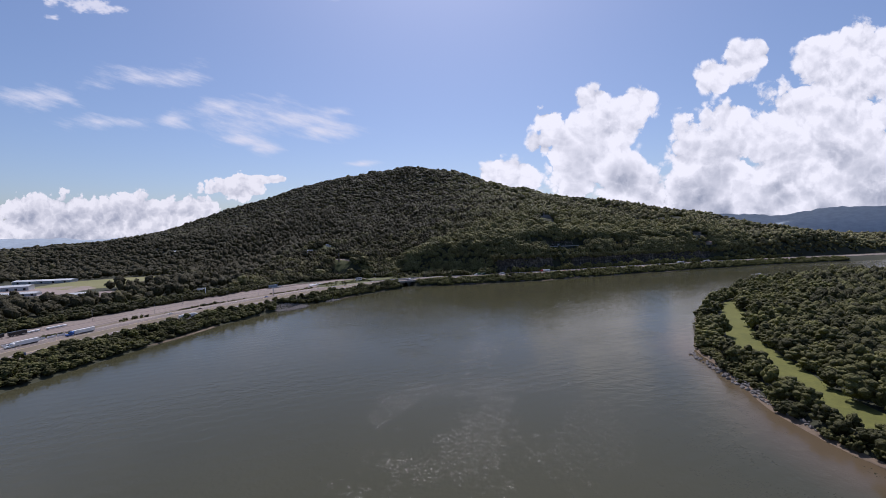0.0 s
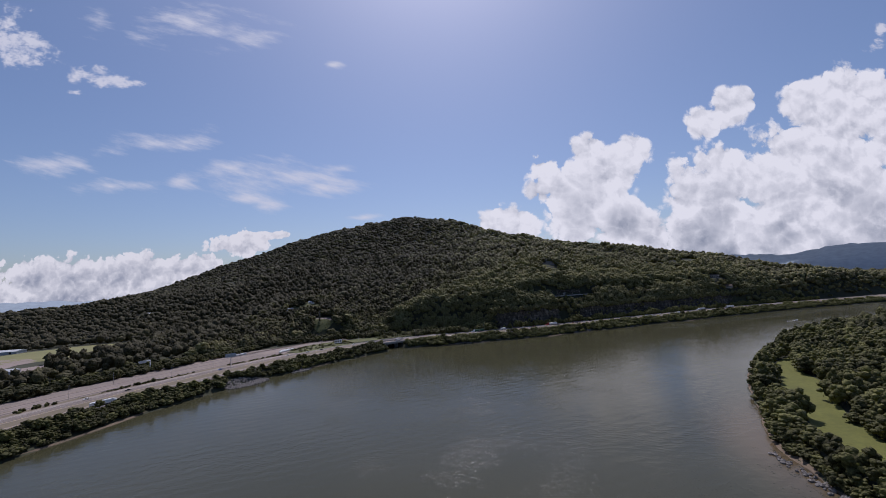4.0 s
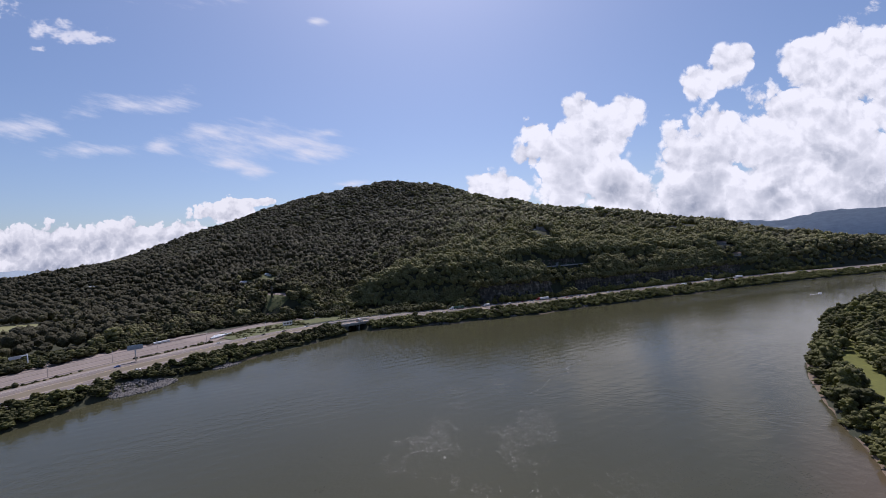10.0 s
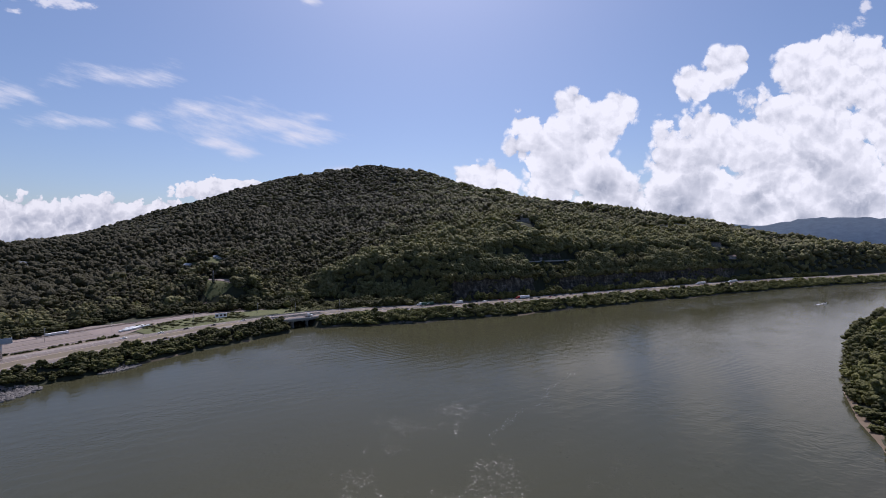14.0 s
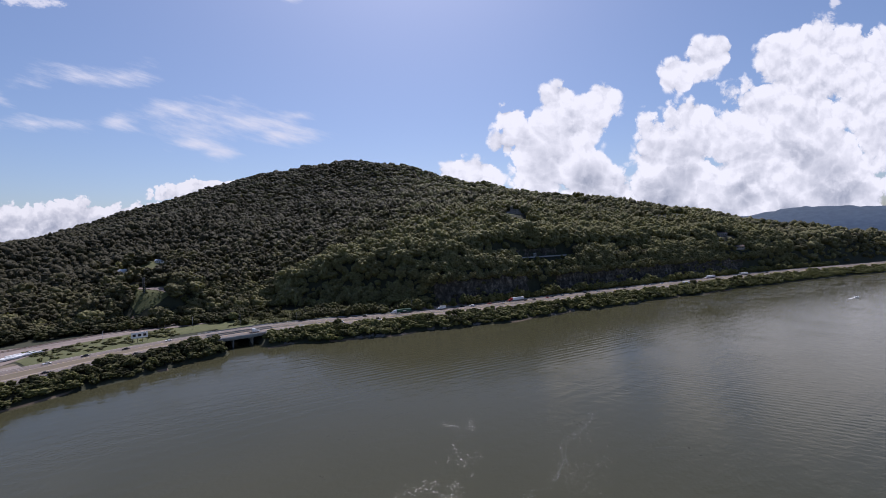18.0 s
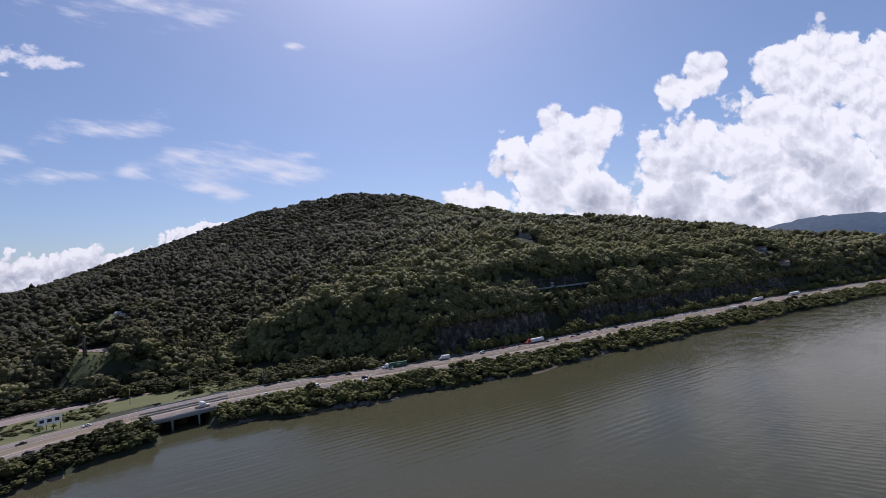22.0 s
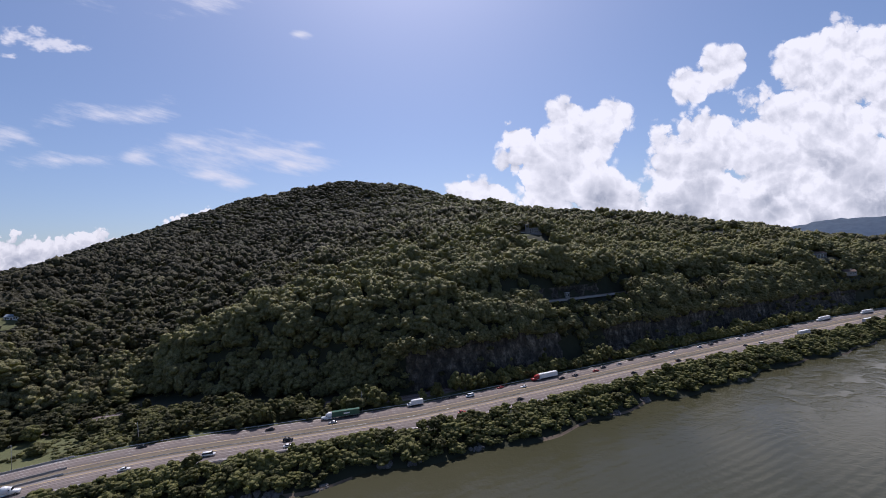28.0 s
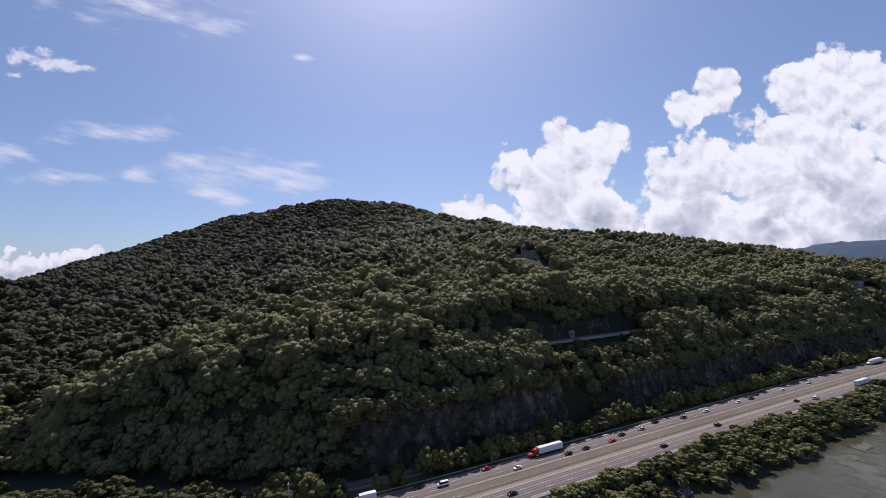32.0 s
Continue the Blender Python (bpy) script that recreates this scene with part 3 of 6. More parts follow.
h = calc(n, l, "MULTIPLY", chop.outputs[0], calc(n, l, "MULTIPLY_ADD", windy.outputs[0], 0.2, 0.05))
h = calc(n, l, "MULTIPLY_ADD", mid_w.outputs[0], 0.3, h)
h = calc(n, l, "MULTIPLY_ADD", swell.outputs["Fac"], 0.05, h)
for name_, turned, size, power in (("combed", -1.92, 0.07, 0.1), ("ruffled", -0.98, 0.085, 0.06)):
    comb, cat, cmp_ = n.new("ShaderNodeTexWave"), n.new("ShaderNodeAttribute"), n.new("ShaderNodeMapping")
    comb.inputs["Scale"].default_value, comb.inputs["Distortion"].default_value, comb.inputs["Detail"].default_value, comb.inputs["Detail Scale"].default_value = size, 2.6, 2.0, 0.3
    cat.attribute_name = name_
    cmp_.inputs["Rotation"].default_value = (0, 0, turned)
    l.new(wtc.outputs["Object"], cmp_.inputs[0])
    l.new(cmp_.outputs[0], comb.inputs[0])
    h = calc(n, l, "MULTIPLY_ADD", calc(n, l, "MULTIPLY", comb.outputs["Fac"], cat.outputs["Fac"]), power, h)
lee, slick = n.new("ShaderNodeAttribute"), noise_node(n, l, 0.05, 4.0, 0.6)
lee.attribute_name = "lee"
still = ramp(n, l, slick.outputs[0], ((0.47, (0, 0, 0)), (0.55, (1, 1, 1))))
h = calc(n, l, "MULTIPLY", h, calc(n, l, "MULTIPLY_ADD", calc(n, l, "MULTIPLY", still.outputs[0], lee.outputs["Fac"]), -2.5, calc(n, l, "MULTIPLY_ADD", lee.outputs["Fac"], 1.6, 1.0)))
relief(n, l, b, h, 0.5, 1.0)
WATER = m
wx, wy = axis(-420, 900, 12.0, -4900, 4900), axis(-60, 1000, 12.0, -1500, 4950)
WX, WY = np.meshgrid(wx, wy)
wp = np.stack([WX.ravel(), WY.ravel()], 1)
wme = mesh_from("water", np.column_stack([wp, 0 * wp[:, 0]]), grid_faces(len(wy), len(wx)), WATER)
off_bend = along(BEND, wp)[0] + 5 * np.sin(wp[:, 1] / 31.0)
shoal = (1 - smooth(off_bend, 0, 38)) * smooth(wp[:, 1], -700, -200) * (1 - smooth(wp[:, 1], 300, 420)) * 0.8
wme.attributes.new("shallow", "FLOAT", "POINT").data.foreach_set("value", shoal.astype(np.float32))
off_road = -ground(wp)[1]
bands = {"combed": smooth(off_road, 45, 75) * (1 - smooth(off_road, 125, 175)) * smooth(wp[:, 0], -60, 40) * (1 - smooth(wp[:, 0], 270, 360)),
         "ruffled": 1 - smooth(np.hypot((wp[:, 0] - 262) / 62, (wp[:, 1] - 530) / 85), 0.3, 1.1),
         "lee": smooth(off_road, 20, 32) * (1 - smooth(off_road, 70, 100)) * smooth(wp[:, 0], 290, 400)}
for key, amount in bands.items():
    wme.attributes.new(key, "FLOAT", "POINT").data.foreach_set("value", amount.astype(np.float32))
tagged(new("water", wme), "calm grey-green river with faint ripples", "river", kind="structure")

GLINT = plain("wavelet_water", (0.05, 0.048, 0.027), 0.2)
GLINT.node_tree.nodes["Principled BSDF"].inputs["IOR"].default_value = 1.33

# wavelets that stand up out of the calm surface where gusts touch it, and catch the sun
rw = np.random.RandomState(41)
cand = np.column_stack([rw.uniform(-75, 190, 150000), rw.uniform(70, 520, 150000)])
gusty = waves(cand[:, 0], cand[:, 1], 31, 60, 5) + 0.45 * waves(cand[:, 0] * 2.5, cand[:, 1], 32, 17, 3)
middle = np.abs(cand[:, 0] - 20 - 0.22 * cand[:, 1])
cand = cand[(gusty > 0.0 + 0.95 * smooth(middle, 55, 135) + 0.55 * smooth(cand[:, 1], 300, 520)) & (rw.uniform(size=len(cand)) < 0.45)]
ring = np.arange(5) * 6.2832 / 5
dome = np.vstack([[(0, 0, 1.0)], np.column_stack([0.5 * np.cos(ring), 0.5 * np.sin(ring), np.full(5, 0.72)]), np.column_stack([np.cos(ring), np.sin(ring), np.full(5, -0.1)])])
dface = np.array([(0, 1 + i, 1 + (i + 1) % 5) for i in range(5)] + [(1 + i, 6 + i, 6 + (i + 1) % 5) for i in range(5)] + [(1 + i, 6 + (i + 1) % 5, 1 + (i + 1) % 5) for i in range(5)])
k = len(cand)
wide, turn_ = rw.uniform(0.11, 0.34, k), rw.uniform(-0.5, 0.5, k)
px_ = dome[None, :, 0] * (wide * rw.uniform(1.2, 2.2, k))[:, None]
py_ = dome[None, :, 1] * wide[:, None]
ca, sa = np.cos(turn_)[:, None], np.sin(turn_)[:, None]
pz_ = dome[None, :, 2] * (wide * rw.uniform(0.16, 0.34, k))[:, None] + 0.0 * px_
rv = np.stack([px_ * ca - py_ * sa + cand[:, :1], px_ * sa + py_ * ca + cand[:, 1:], pz_], 2).reshape(-1, 3)
rf_ = (dface[None] + (np.arange(k) * 11)[:, None, None]).reshape(-1, 3)
tagged(new("ripples", mesh_from("ripples", rv, rf_, GLINT)), "patches of small sunlit wavelets on the river", "ripples", kind="stuff")

# ---- the highway: two carriageways swept along the line ----
RL = ROADLINE
tang = np.gradient(RL, axis=0)
tang /= np.linalg.norm(tang, axis=1)[:, None]
norm = np.stack([-tang[:, 1], tang[:, 0]], 1)
run = np.r_[0, np.cumsum(np.linalg.norm(np.diff(RL, axis=0), axis=1))]


def widen(s):
    """0 along the mountain, 1 at the interchange, where the carriageways part."""
    return smooth(-s, -1150, -1000)


def at_run(s, off):
    """A place at a run along the highway and an offset inland, with the heading there."""
    x, y = np.interp(s, run, RL[:, 0]), np.interp(s, run, RL[:, 1])
    nx, ny = np.interp(s, run, norm[:, 0]), np.interp(s, run, norm[:, 1])
    return x + nx * off, y + ny * off, math.atan2(-nx, ny)


def part(name, data, parent, label=""):
    """A mesh under a thing or a part."""
    ob = new(name, data)
    ob.parent = parent
    return tagged(ob, label) if label else ob


def far_side(k):
    """An offset on the inland carriageway, k metres from its river-side edge."""
    return lambda s: 22.5 + 8 * widen(s) + k * (1 + 0.2 * widen(s))


END = 2900
road_a = tagged(new("road", ribbon("road", RL, (-0.3, 0, 15, 15.3), (8.3, 9.0, 9.0, 8.3), ASPHALT, 0, END)), "grey asphalt carriageway beside the river", "road", kind="structure")
road_b = tagged(new("road", ribbon("road", RL, (far_side(-0.3), far_side(0), far_side(12.6), far_side(12.9)), (8.3, 9.0, 9.0, 8.3), ASPHALT, 0, END)),
                "grey asphalt carriageway below the mountain", "road", kind="structure")
tagged(new("median", ribbon("median", RL, (15.2, lambda s: 18.7 + 4 * widen(s), far_side(-0.2)), (8.9, 8.7, 8.9), DRYGRASS, 0, END)), "dry grass median between the carriageways", "median", kind="structure")
part("shoulder", ribbon("shoulder", RL, (12.9, 14.9), (9.006, 9.006), SHOULDER, 0, END), road_a, "reddish paved shoulder")
part("shoulder", ribbon("shoulder", RL, (0.1, 1.9), (9.006, 9.006), SHOULDER, 0, END), road_a, "reddish paved shoulder")
part("shoulder", ribbon("shoulder", RL, (far_side(0.1), far_side(1.0)), (9.006, 9.006), SHOULDER, 0, END), road_b, "reddish paved shoulder")
part("edge_line", ribbon("edge_line", RL, (2.0, 2.25), (9.012, 9.012), PAINT_W, 0, END), road_a, "white edge line")
part("edge_line", ribbon("edge_line", RL, (12.6, 12.85), (9.012, 9.012), PAINT_Y, 0, END), road_a, "yellow edge line")
part("edge_line", ribbon("edge_line", RL, (far_side(1.1), far_side(1.35)), (9.012, 9.012), PAINT_Y, 0, END), road_b, "yellow edge line")
part("edge_line", ribbon("edge_line", RL, (far_side(11.6), far_side(11.85)), (9.012, 9.012), PAINT_W, 0, END), road_b, "white edge line")


WORN = mottled("worn_lane_asphalt", (0.09, 0.072, 0.064), (0.13, 0.105, 0.092), (0.04, 0.9), 0.9)
for o in (3.0, 4.4, 6.6, 8.0, 10.2, 11.6):
    part("wheel_track", ribbon("wheel_track", RL, (o - 0.35, o + 0.35), (9.004, 9.004), WORN, 0, END), road_a, "darker worn wheel track")
for o in (2.2, 3.6, 5.7, 7.1, 9.2, 10.6):
    part("wheel_track", ribbon("wheel_track", RL, (far_side(o - 0.35), far_side(o + 0.35)), (9.004, 9.004), WORN, 0, END), road_b, "darker worn wheel track")


def dashes(name, offset, lo, hi, material):
    """A row of lane marks, each a thin slab."""
    v, f = [], []
    for s in np.arange(lo, hi, 12.0):
        o = offset(s) if callable(offset) else offset
        n0 = len(v)
        for ds, do in ((0, -0.09), (3.2, -0.09), (3.2, 0.09), (0, 0.09)):
            x, y, _ = at_run(s + ds, o + do)
            v.append((x, y, 9.014))
        f.append((n0, n0 + 1, n0 + 2, n0 + 3))
    return mesh_from(name, np.array(v), np.array(f), material)


for o in (5.5, 9.1):
    tagged(part("lane_dashes", dashes("lane_dashes", o, 500, 2300, PAINT_W), road_a, "white lane dashes"), kind="stuff")
for o in (4.6, 8.1):
    tagged(part("lane_dashes", dashes("lane_dashes", far_side(o), 500, 2300, PAINT_W), road_b, "white lane dashes"), kind="stuff")


def barrier(name, offset, lo, hi, step, high, label):
    """A guardrail: a beam with posts."""
    top = tagged(new(name, ribbon(name, RL, (offset, offset, offset + 0.12, offset + 0.12), (8.55 + high - 0.3, 8.55 + high, 8.55 + high, 8.55 + high - 0.3), STEEL, lo, hi)), label, "guardrail", kind="structure")
    v, f = [], []
    cube = [(0, 1, 5, 4), (1, 2, 6, 5), (2, 3, 7, 6), (3, 0, 4, 7), (4, 5, 6, 7)]
    for s in np.arange(lo, hi, step):
        x, y, _ = at_run(s, offset + 0.2)
        n0 = len(v)
        for z in (8.3, 8.55 + high - 0.05):
            for dx, dy in ((-0.07, -0.07), (0.07, -0.07), (0.07, 0.07), (-0.07, 0.07)):
                v.append((x + dx, y + dy, z))
        f += [tuple(i + n0 for i in q) for q in cube]
    tagged(part("posts", mesh_from("posts", np.array(v), np.array(f), STEEL, False), top), kind="stuff")


barrier("guardrail", -0.7, 560, 2100, 6.0, 1.05, "grey steel guardrail above the river bank")
barrier("guardrail", 16.6, 1150, 2100, 6.0, 0.95, "grey steel guardrail on the median")
barrier("guardrail", 36.6, 1150, 2100, 6.0, 1.05, "grey steel guardrail at the foot of the mountain")

# yard beyond the interchange, and the grass island at its end
def YARD_IN(s):
    return np.interp(s, (560, 1050, 1068, 1090, 1150), (60, 60, 78, 92, 90))


def YARD_OUT(s):
    return np.interp(s, (560, 880, 960, 1040, 1085, 1120, 1150), (112, 114, 136, 134, 112, 104, 98))


yard = tagged(new("yard", ribbon("yard", RL, (YARD_IN, YARD_OUT), (8.75, 8.75), YARD, 560, 1150)), "wide pale gravel yard beside the highway", "yard", kind="structure")
part("service_road", ribbon("service_road", RL, (lambda s: YARD_OUT(s) - 12, lambda s: YARD_OUT(s) - 5), (8.8, 8.8), ASPHALT, 560, 1190), yard, "grey asphalt service road")
tagged(new("verge", ribbon("verge", RL, (far_side(12.8), 52.5), (8.72, 8.73), SHOULDER, 560, 1062)), "paved apron beside the highway", "apron", kind="structure")
tagged(new("verge", ribbon("verge", RL, (36, lambda s: rail_foot(np.interp(s, run, RL[:, 0])) - 16), (8.55, 8.6), GRASS, 1165, 2100)), "rough grass verge beside the railway", "verge", kind="structure")

tagged(new("verge", ribbon("verge", RL, (52.3, lambda s: np.minimum(60.5, YARD_IN(s) + 0.5)), (8.74, 8.77), DRYGRASS, 560, 1062)), "dry grass strip with bushes beside the yard", "verge", kind="structure")
for k, w, mt in ((2, 4.0, WORN), (11, 2.0, DRYGRASS), (15, 6.5, ASPHALT), (25, 3.2, WORN), (31, 1.8, DRYGRASS), (35, 7.0, ASPHALT), (45, 4.0, WORN)):
    part("lane_strip", ribbon("lane_strip", RL, (60.5 + k, 60.5 + k + w), (8.762, 8.762), mt, 560, 1046 - k * 0.3), yard, "darker worn strip along the yard")
tagged(new("island", ribbon("island", RL, (lambda s: np.maximum(far_side(13.2)(s), 36 + 13 * smooth(s, 1128, 1136)), lambda s: np.maximum(58, 36 + 13 * smooth(s, 1128, 1136)), YARD_IN), (8.62, 9.0, 8.7), GRASS, 1058, 1186, 4.0)), "grass island between highway and yard", "grass", kind="structure")

# railway at the mountain's foot


def rail_off(k):
    return lambda s: rail_foot(np.interp(s, run, RL[:, 0])) - 10.5 + k


bed = tagged(new("railway", ribbon("railway", RL, (rail_off(-5.2), rail_off(-4), rail_off(3), rail_off(4)), (8.5, 9.0, 9.0, 8.5), BALLAST, 1000, 2050)), "railway on reddish ballast below the cliffs", "railway", kind="structure")
for k in (-2.9, -1.46, 1.1, 2.54):
    part("rail", ribbon("rail", RL, (rail_off(k - 0.05), rail_off(k - 0.05), rail_off(k + 0.05), rail_off(k + 0.05)), (9.0, 9.2, 9.2, 9.0), RUST, 1000, 2050), bed, "rusty steel rail")
v, f = [], []
for s in np.arange(1000, 1500, 0.8):
    for k in (-2.18, 1.82):
        o, n0 = rail_off(k)(s), len(v)
        for ds, do in ((-0.12, -1.3), (0.12, -1.3), (0.12, 1.3), (-0.12, 1.3)):
            x, y, _ = at_run(s + ds, o + do)
            v.append((x, y, 9.06))
        f.append((n0, n0 + 1, n0 + 2, n0 + 3))
tagged(part("sleepers", mesh_from("sleepers", np.array(v), np.array(f), TIMBER), bed), kind="stuff")

# the upper road on its ledge, with a parapet and a rock cut behind
upper = tagged(new("road", ribbon("upper_road", RL, (78.5, 79, 88.5, 89), (55.0, 55.9, 55.9, 55.2), ASPHALT, run_on(RL, 120, 725), run_on(RL, 620, 890))), "narrow mountain road on a ledge", "road", kind="structure")
part("parapet", ribbon("parapet", RL, (78.0, 78.0, 78.9, 78.9), (54.9, 56.6, 56.6, 55.9), CONCRETE, 1488, 1600), upper, "pale concrete parapet wall")
part("edge_line", ribbon("edge_line", RL, (83.6, 83.85), (55.915, 55.915), PAINT_Y, run_on(RL, 120, 725), run_on(RL, 620, 890)), upper, "yellow centre line")

# meadow on the river bend
s_tip, s_a, s_b = run_on(BEND, 390, 540), run_on(BEND, 184, 266), run_on(BEND, 215, -300)
MEADOW_IN, MEADOW_OUT = (lambda s: -19.0 + 2 * np.sin(s / 17.0)), (lambda s: -20.0 - 25 * smooth(-s, -s_tip, -s_tip + 190) - 3 * np.sin(s / 23.0))
tagged(new("meadow", ribbon("meadow", BEND, (MEADOW_IN, lambda s: 0.5 * (MEADOW_IN(s) + MEADOW_OUT(s)), MEADOW_OUT), (0.25, 0.3, 0.25), FIELD, s_b, s_tip, 8.0, True)), "bright mown grass strip between trees", "meadow", kind="structure")
tagged(new("shore", ribbon("shore", BEND, (lambda s: 1.6 + 1.4 * np.sin(s / 19.0) + np.sin(s / 7.0), 0.6, -0.8, -2.4), (-0.12, 0.12, 0.4, 1.0), SILT, s_b, run_on(BEND, 324, 490))), "brown silt shore with stones", "shore", kind="structure")


# thin line of silt where the highway's bank meets the water
def bank_edge(k):
    return lambda s: k * (0.7 + 0.5 * np.sin(s / 13.0) * np.sin(s / 31.0)) - bank_width(np.interp(s, run, RL[:, 0]), np.interp(s, run, RL[:, 1]))


for lo, hi in ((560, 905), (1010, 1120), (1195, 1330), (1390, 1530), (1640, 1800)):
    tagged(new("shore", ribbon("shore", RL, (bank_edge(-0.9), bank_edge(0.3), bank_edge(1.6)), (-0.12, 0.25, 0.95), SILT, lo, hi, 4.0)), "narrow brown silt edge of the river bank", "shore", kind="structure")

# ---- limestone cliffs above the railway ----


def cliff(name, lo, hi, off, z0, z1, seed, label):
    """A rock face along the highway: a sheet in relief with ledges and joints, leaning slightly back."""
    r = np.random.RandomState(seed)
    s = np.arange(lo, hi, 1.6)
    h = np.arange(0, 1.0001, 1.0 / max(6, int((z1 - z0) / 1.5)))
    S, Hh = np.meshgrid(s, h)
    end = np.minimum(smooth(S, lo, lo + 22), 1 - smooth(S, hi - 22, hi))
    top = z1 + 3.0 * np.sin(S / 17.0 + seed) + 2.2 * np.sin(S / 6.3) + 1.5 * np.sin(S / 2.9) - 12 * (1 - end)
    z = z0 + (top - z0) * Hh
    ledge = np.floor(z / 4.6 + 0.5 * np.sin(S / 30.0)) * 0.9
    joint = np.round(S / 5.5 + 0.7 * np.sin(z / 6.0 + S / 21.0))
    block = np.sin(joint * 12.9898 + seed) * 1.1
    relief_ = ledge + block + waves(S, z * 2, seed, 26, 3) * 1.6 + r.uniform(-0.35, 0.35, S.shape) + 9 * (1 - end)
    foot = foot_of(np.interp(S, run, RL[:, 0]))
    o = foot + off + relief_ * 0.7 + (z - z0) * 0.06
    x, y = np.interp(S, run, RL[:, 0]), np.interp(S, run, RL[:, 1])
    nx, ny = np.interp(S, run, norm[:, 0]), np.interp(S, run, norm[:, 1])
    v = np.stack([x + nx * o, y + ny * o, z], 2).reshape(-1, 3)
    tagged(new(name, mesh_from(name, v, grid_faces(len(h), len(s)), ROCK, False)), label, "cliff", kind="structure")


cliff("cliff", run_on(RL, 116, 724), run_on(RL, 262, 771), -6.8, 8.6, 40, 3, "grey limestone cliff above the railway")
cliff("cliff", run_on(RL, 285, 779), run_on(RL, 700, 917), -6.8, 8.6, 37, 8, "long grey limestone cliff above the highway")


def rock_cut(lo, hi, o0, z0, z1):
    """The bare cut behind the upper road."""
    s, h = np.arange(lo, hi, 1.8), np.linspace(0, 1, 9)
    S, Hh = np.meshgrid(s, h)
    end = np.minimum(smooth(S, lo, lo + 15), 1 - smooth(S, hi - 15, hi))
    z = z0 + (z1 - z0) * Hh
    o = o0 + waves(S, z * 2, 4, 18, 3) * 1.2 + Hh * 2.5 + 7 * (1 - end)
    x, y = np.interp(S, run, RL[:, 0]), np.interp(S, run, RL[:, 1])
    nx, ny = np.interp(S, run, norm[:, 0]), np.interp(S, run, norm[:, 1])
    v = np.stack([x + nx * o, y + ny * o, z], 2).reshape(-1, 3)
    tagged(new("rock_cut", mesh_from("rock_cut", v, grid_faces(len(h), len(s)), ROCK, False)), "grey rock cut behind the mountain road", "cliff", kind="structure")


rock_cut(1488, 1592, 89.8, 55, 66)

# ---- woods ----


def ico(level):
    bm = bmesh.new()
    bmesh.ops.create_icosphere(bm, subdivisions=level, radius=1.0)
    v = np.array([w.co[:] for w in bm.verts])
    f = np.array([[w.index for w in g.verts] for g in bm.faces])
    bm.free()
    return v, f


def crown(r, level, lobes, tufts, core=0.86, big=(0.15, 0.29), fine=0):
    """One crown, about 2 wide and 2 high: a rough leafy core with rounded heads standing out of it and loose sprays of
    leaves, each in its own green, the core on average darker than the heads.
    """
    sv, sf = ico(fine)
    cv, cf = ico(level)
    swell = 1 + 0.12 * np.sin(cv @ r.normal(scale=2.6, size=(3, 3))).sum(1)[:, None] * 0.6
    body = cv * (core, core, core + 0.02) * swell * r.uniform(0.86, 1.13, (len(cv), 1))
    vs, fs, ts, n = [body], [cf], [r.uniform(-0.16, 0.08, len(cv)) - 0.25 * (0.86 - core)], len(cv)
    turn = r.uniform(0, 6.28)
    for i in range(lobes):
        up = 0.95 - 1.3 * (i + 0.5) / lobes + r.uniform(-0.12, 0.12)
        a, rim = turn + 2.4 * i + r.uniform(-0.5, 0.5), math.sqrt(max(0.0, 1 - min(1.0, abs(up)) ** 2))
        out = np.array((rim * math.cos(a), rim * math.sin(a), up))
        head = sv * r.uniform(*big) * (1, 1, 0.8) * r.uniform(0.74, 1.22, (len(sv), 1)) + out * r.uniform(0.66, 0.86)
        use = sf[head[sf].mean(1) @ out > core * 0.72] if fine else sf
        keep = np.unique(use)
        vs.append(head[keep])
        fs.append(np.searchsorted(keep, use) + n)
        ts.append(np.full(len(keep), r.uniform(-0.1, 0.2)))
        n += len(keep)
    if tufts:
        k = r.randint(0, len(cv), tufts)
        out = cv[k] + r.normal(scale=0.3, size=(tufts, 3))
        out /= np.linalg.norm(out, axis=1)[:, None]
        p = out * r.uniform(0.86, 1.06, (tufts, 1)) * (0.9, 0.9, 0.92)
        u = np.cross(out + r.normal(scale=0.5, size=out.shape), r.normal(size=out.shape))
        u /= np.linalg.norm(u, axis=1)[:, None]
        w = np.cross(out, u)
        size = r.uniform(0.07, 0.15, (tufts, 1))
        for q in range(3):
            an = 2.094 * q + r.uniform(-0.4, 0.4, (tufts, 1))
            vs.append(p + (u * np.cos(an) + w * np.sin(an)) * size)
            ts.append(r.uniform(-0.15, 0.12, tufts))
        q = n + np.arange(tufts)
        fs.append(np.stack([q, q + tufts, q + 2 * tufts], 1))
    return np.vstack(vs), np.vstack(fs), np.concatenate(ts)


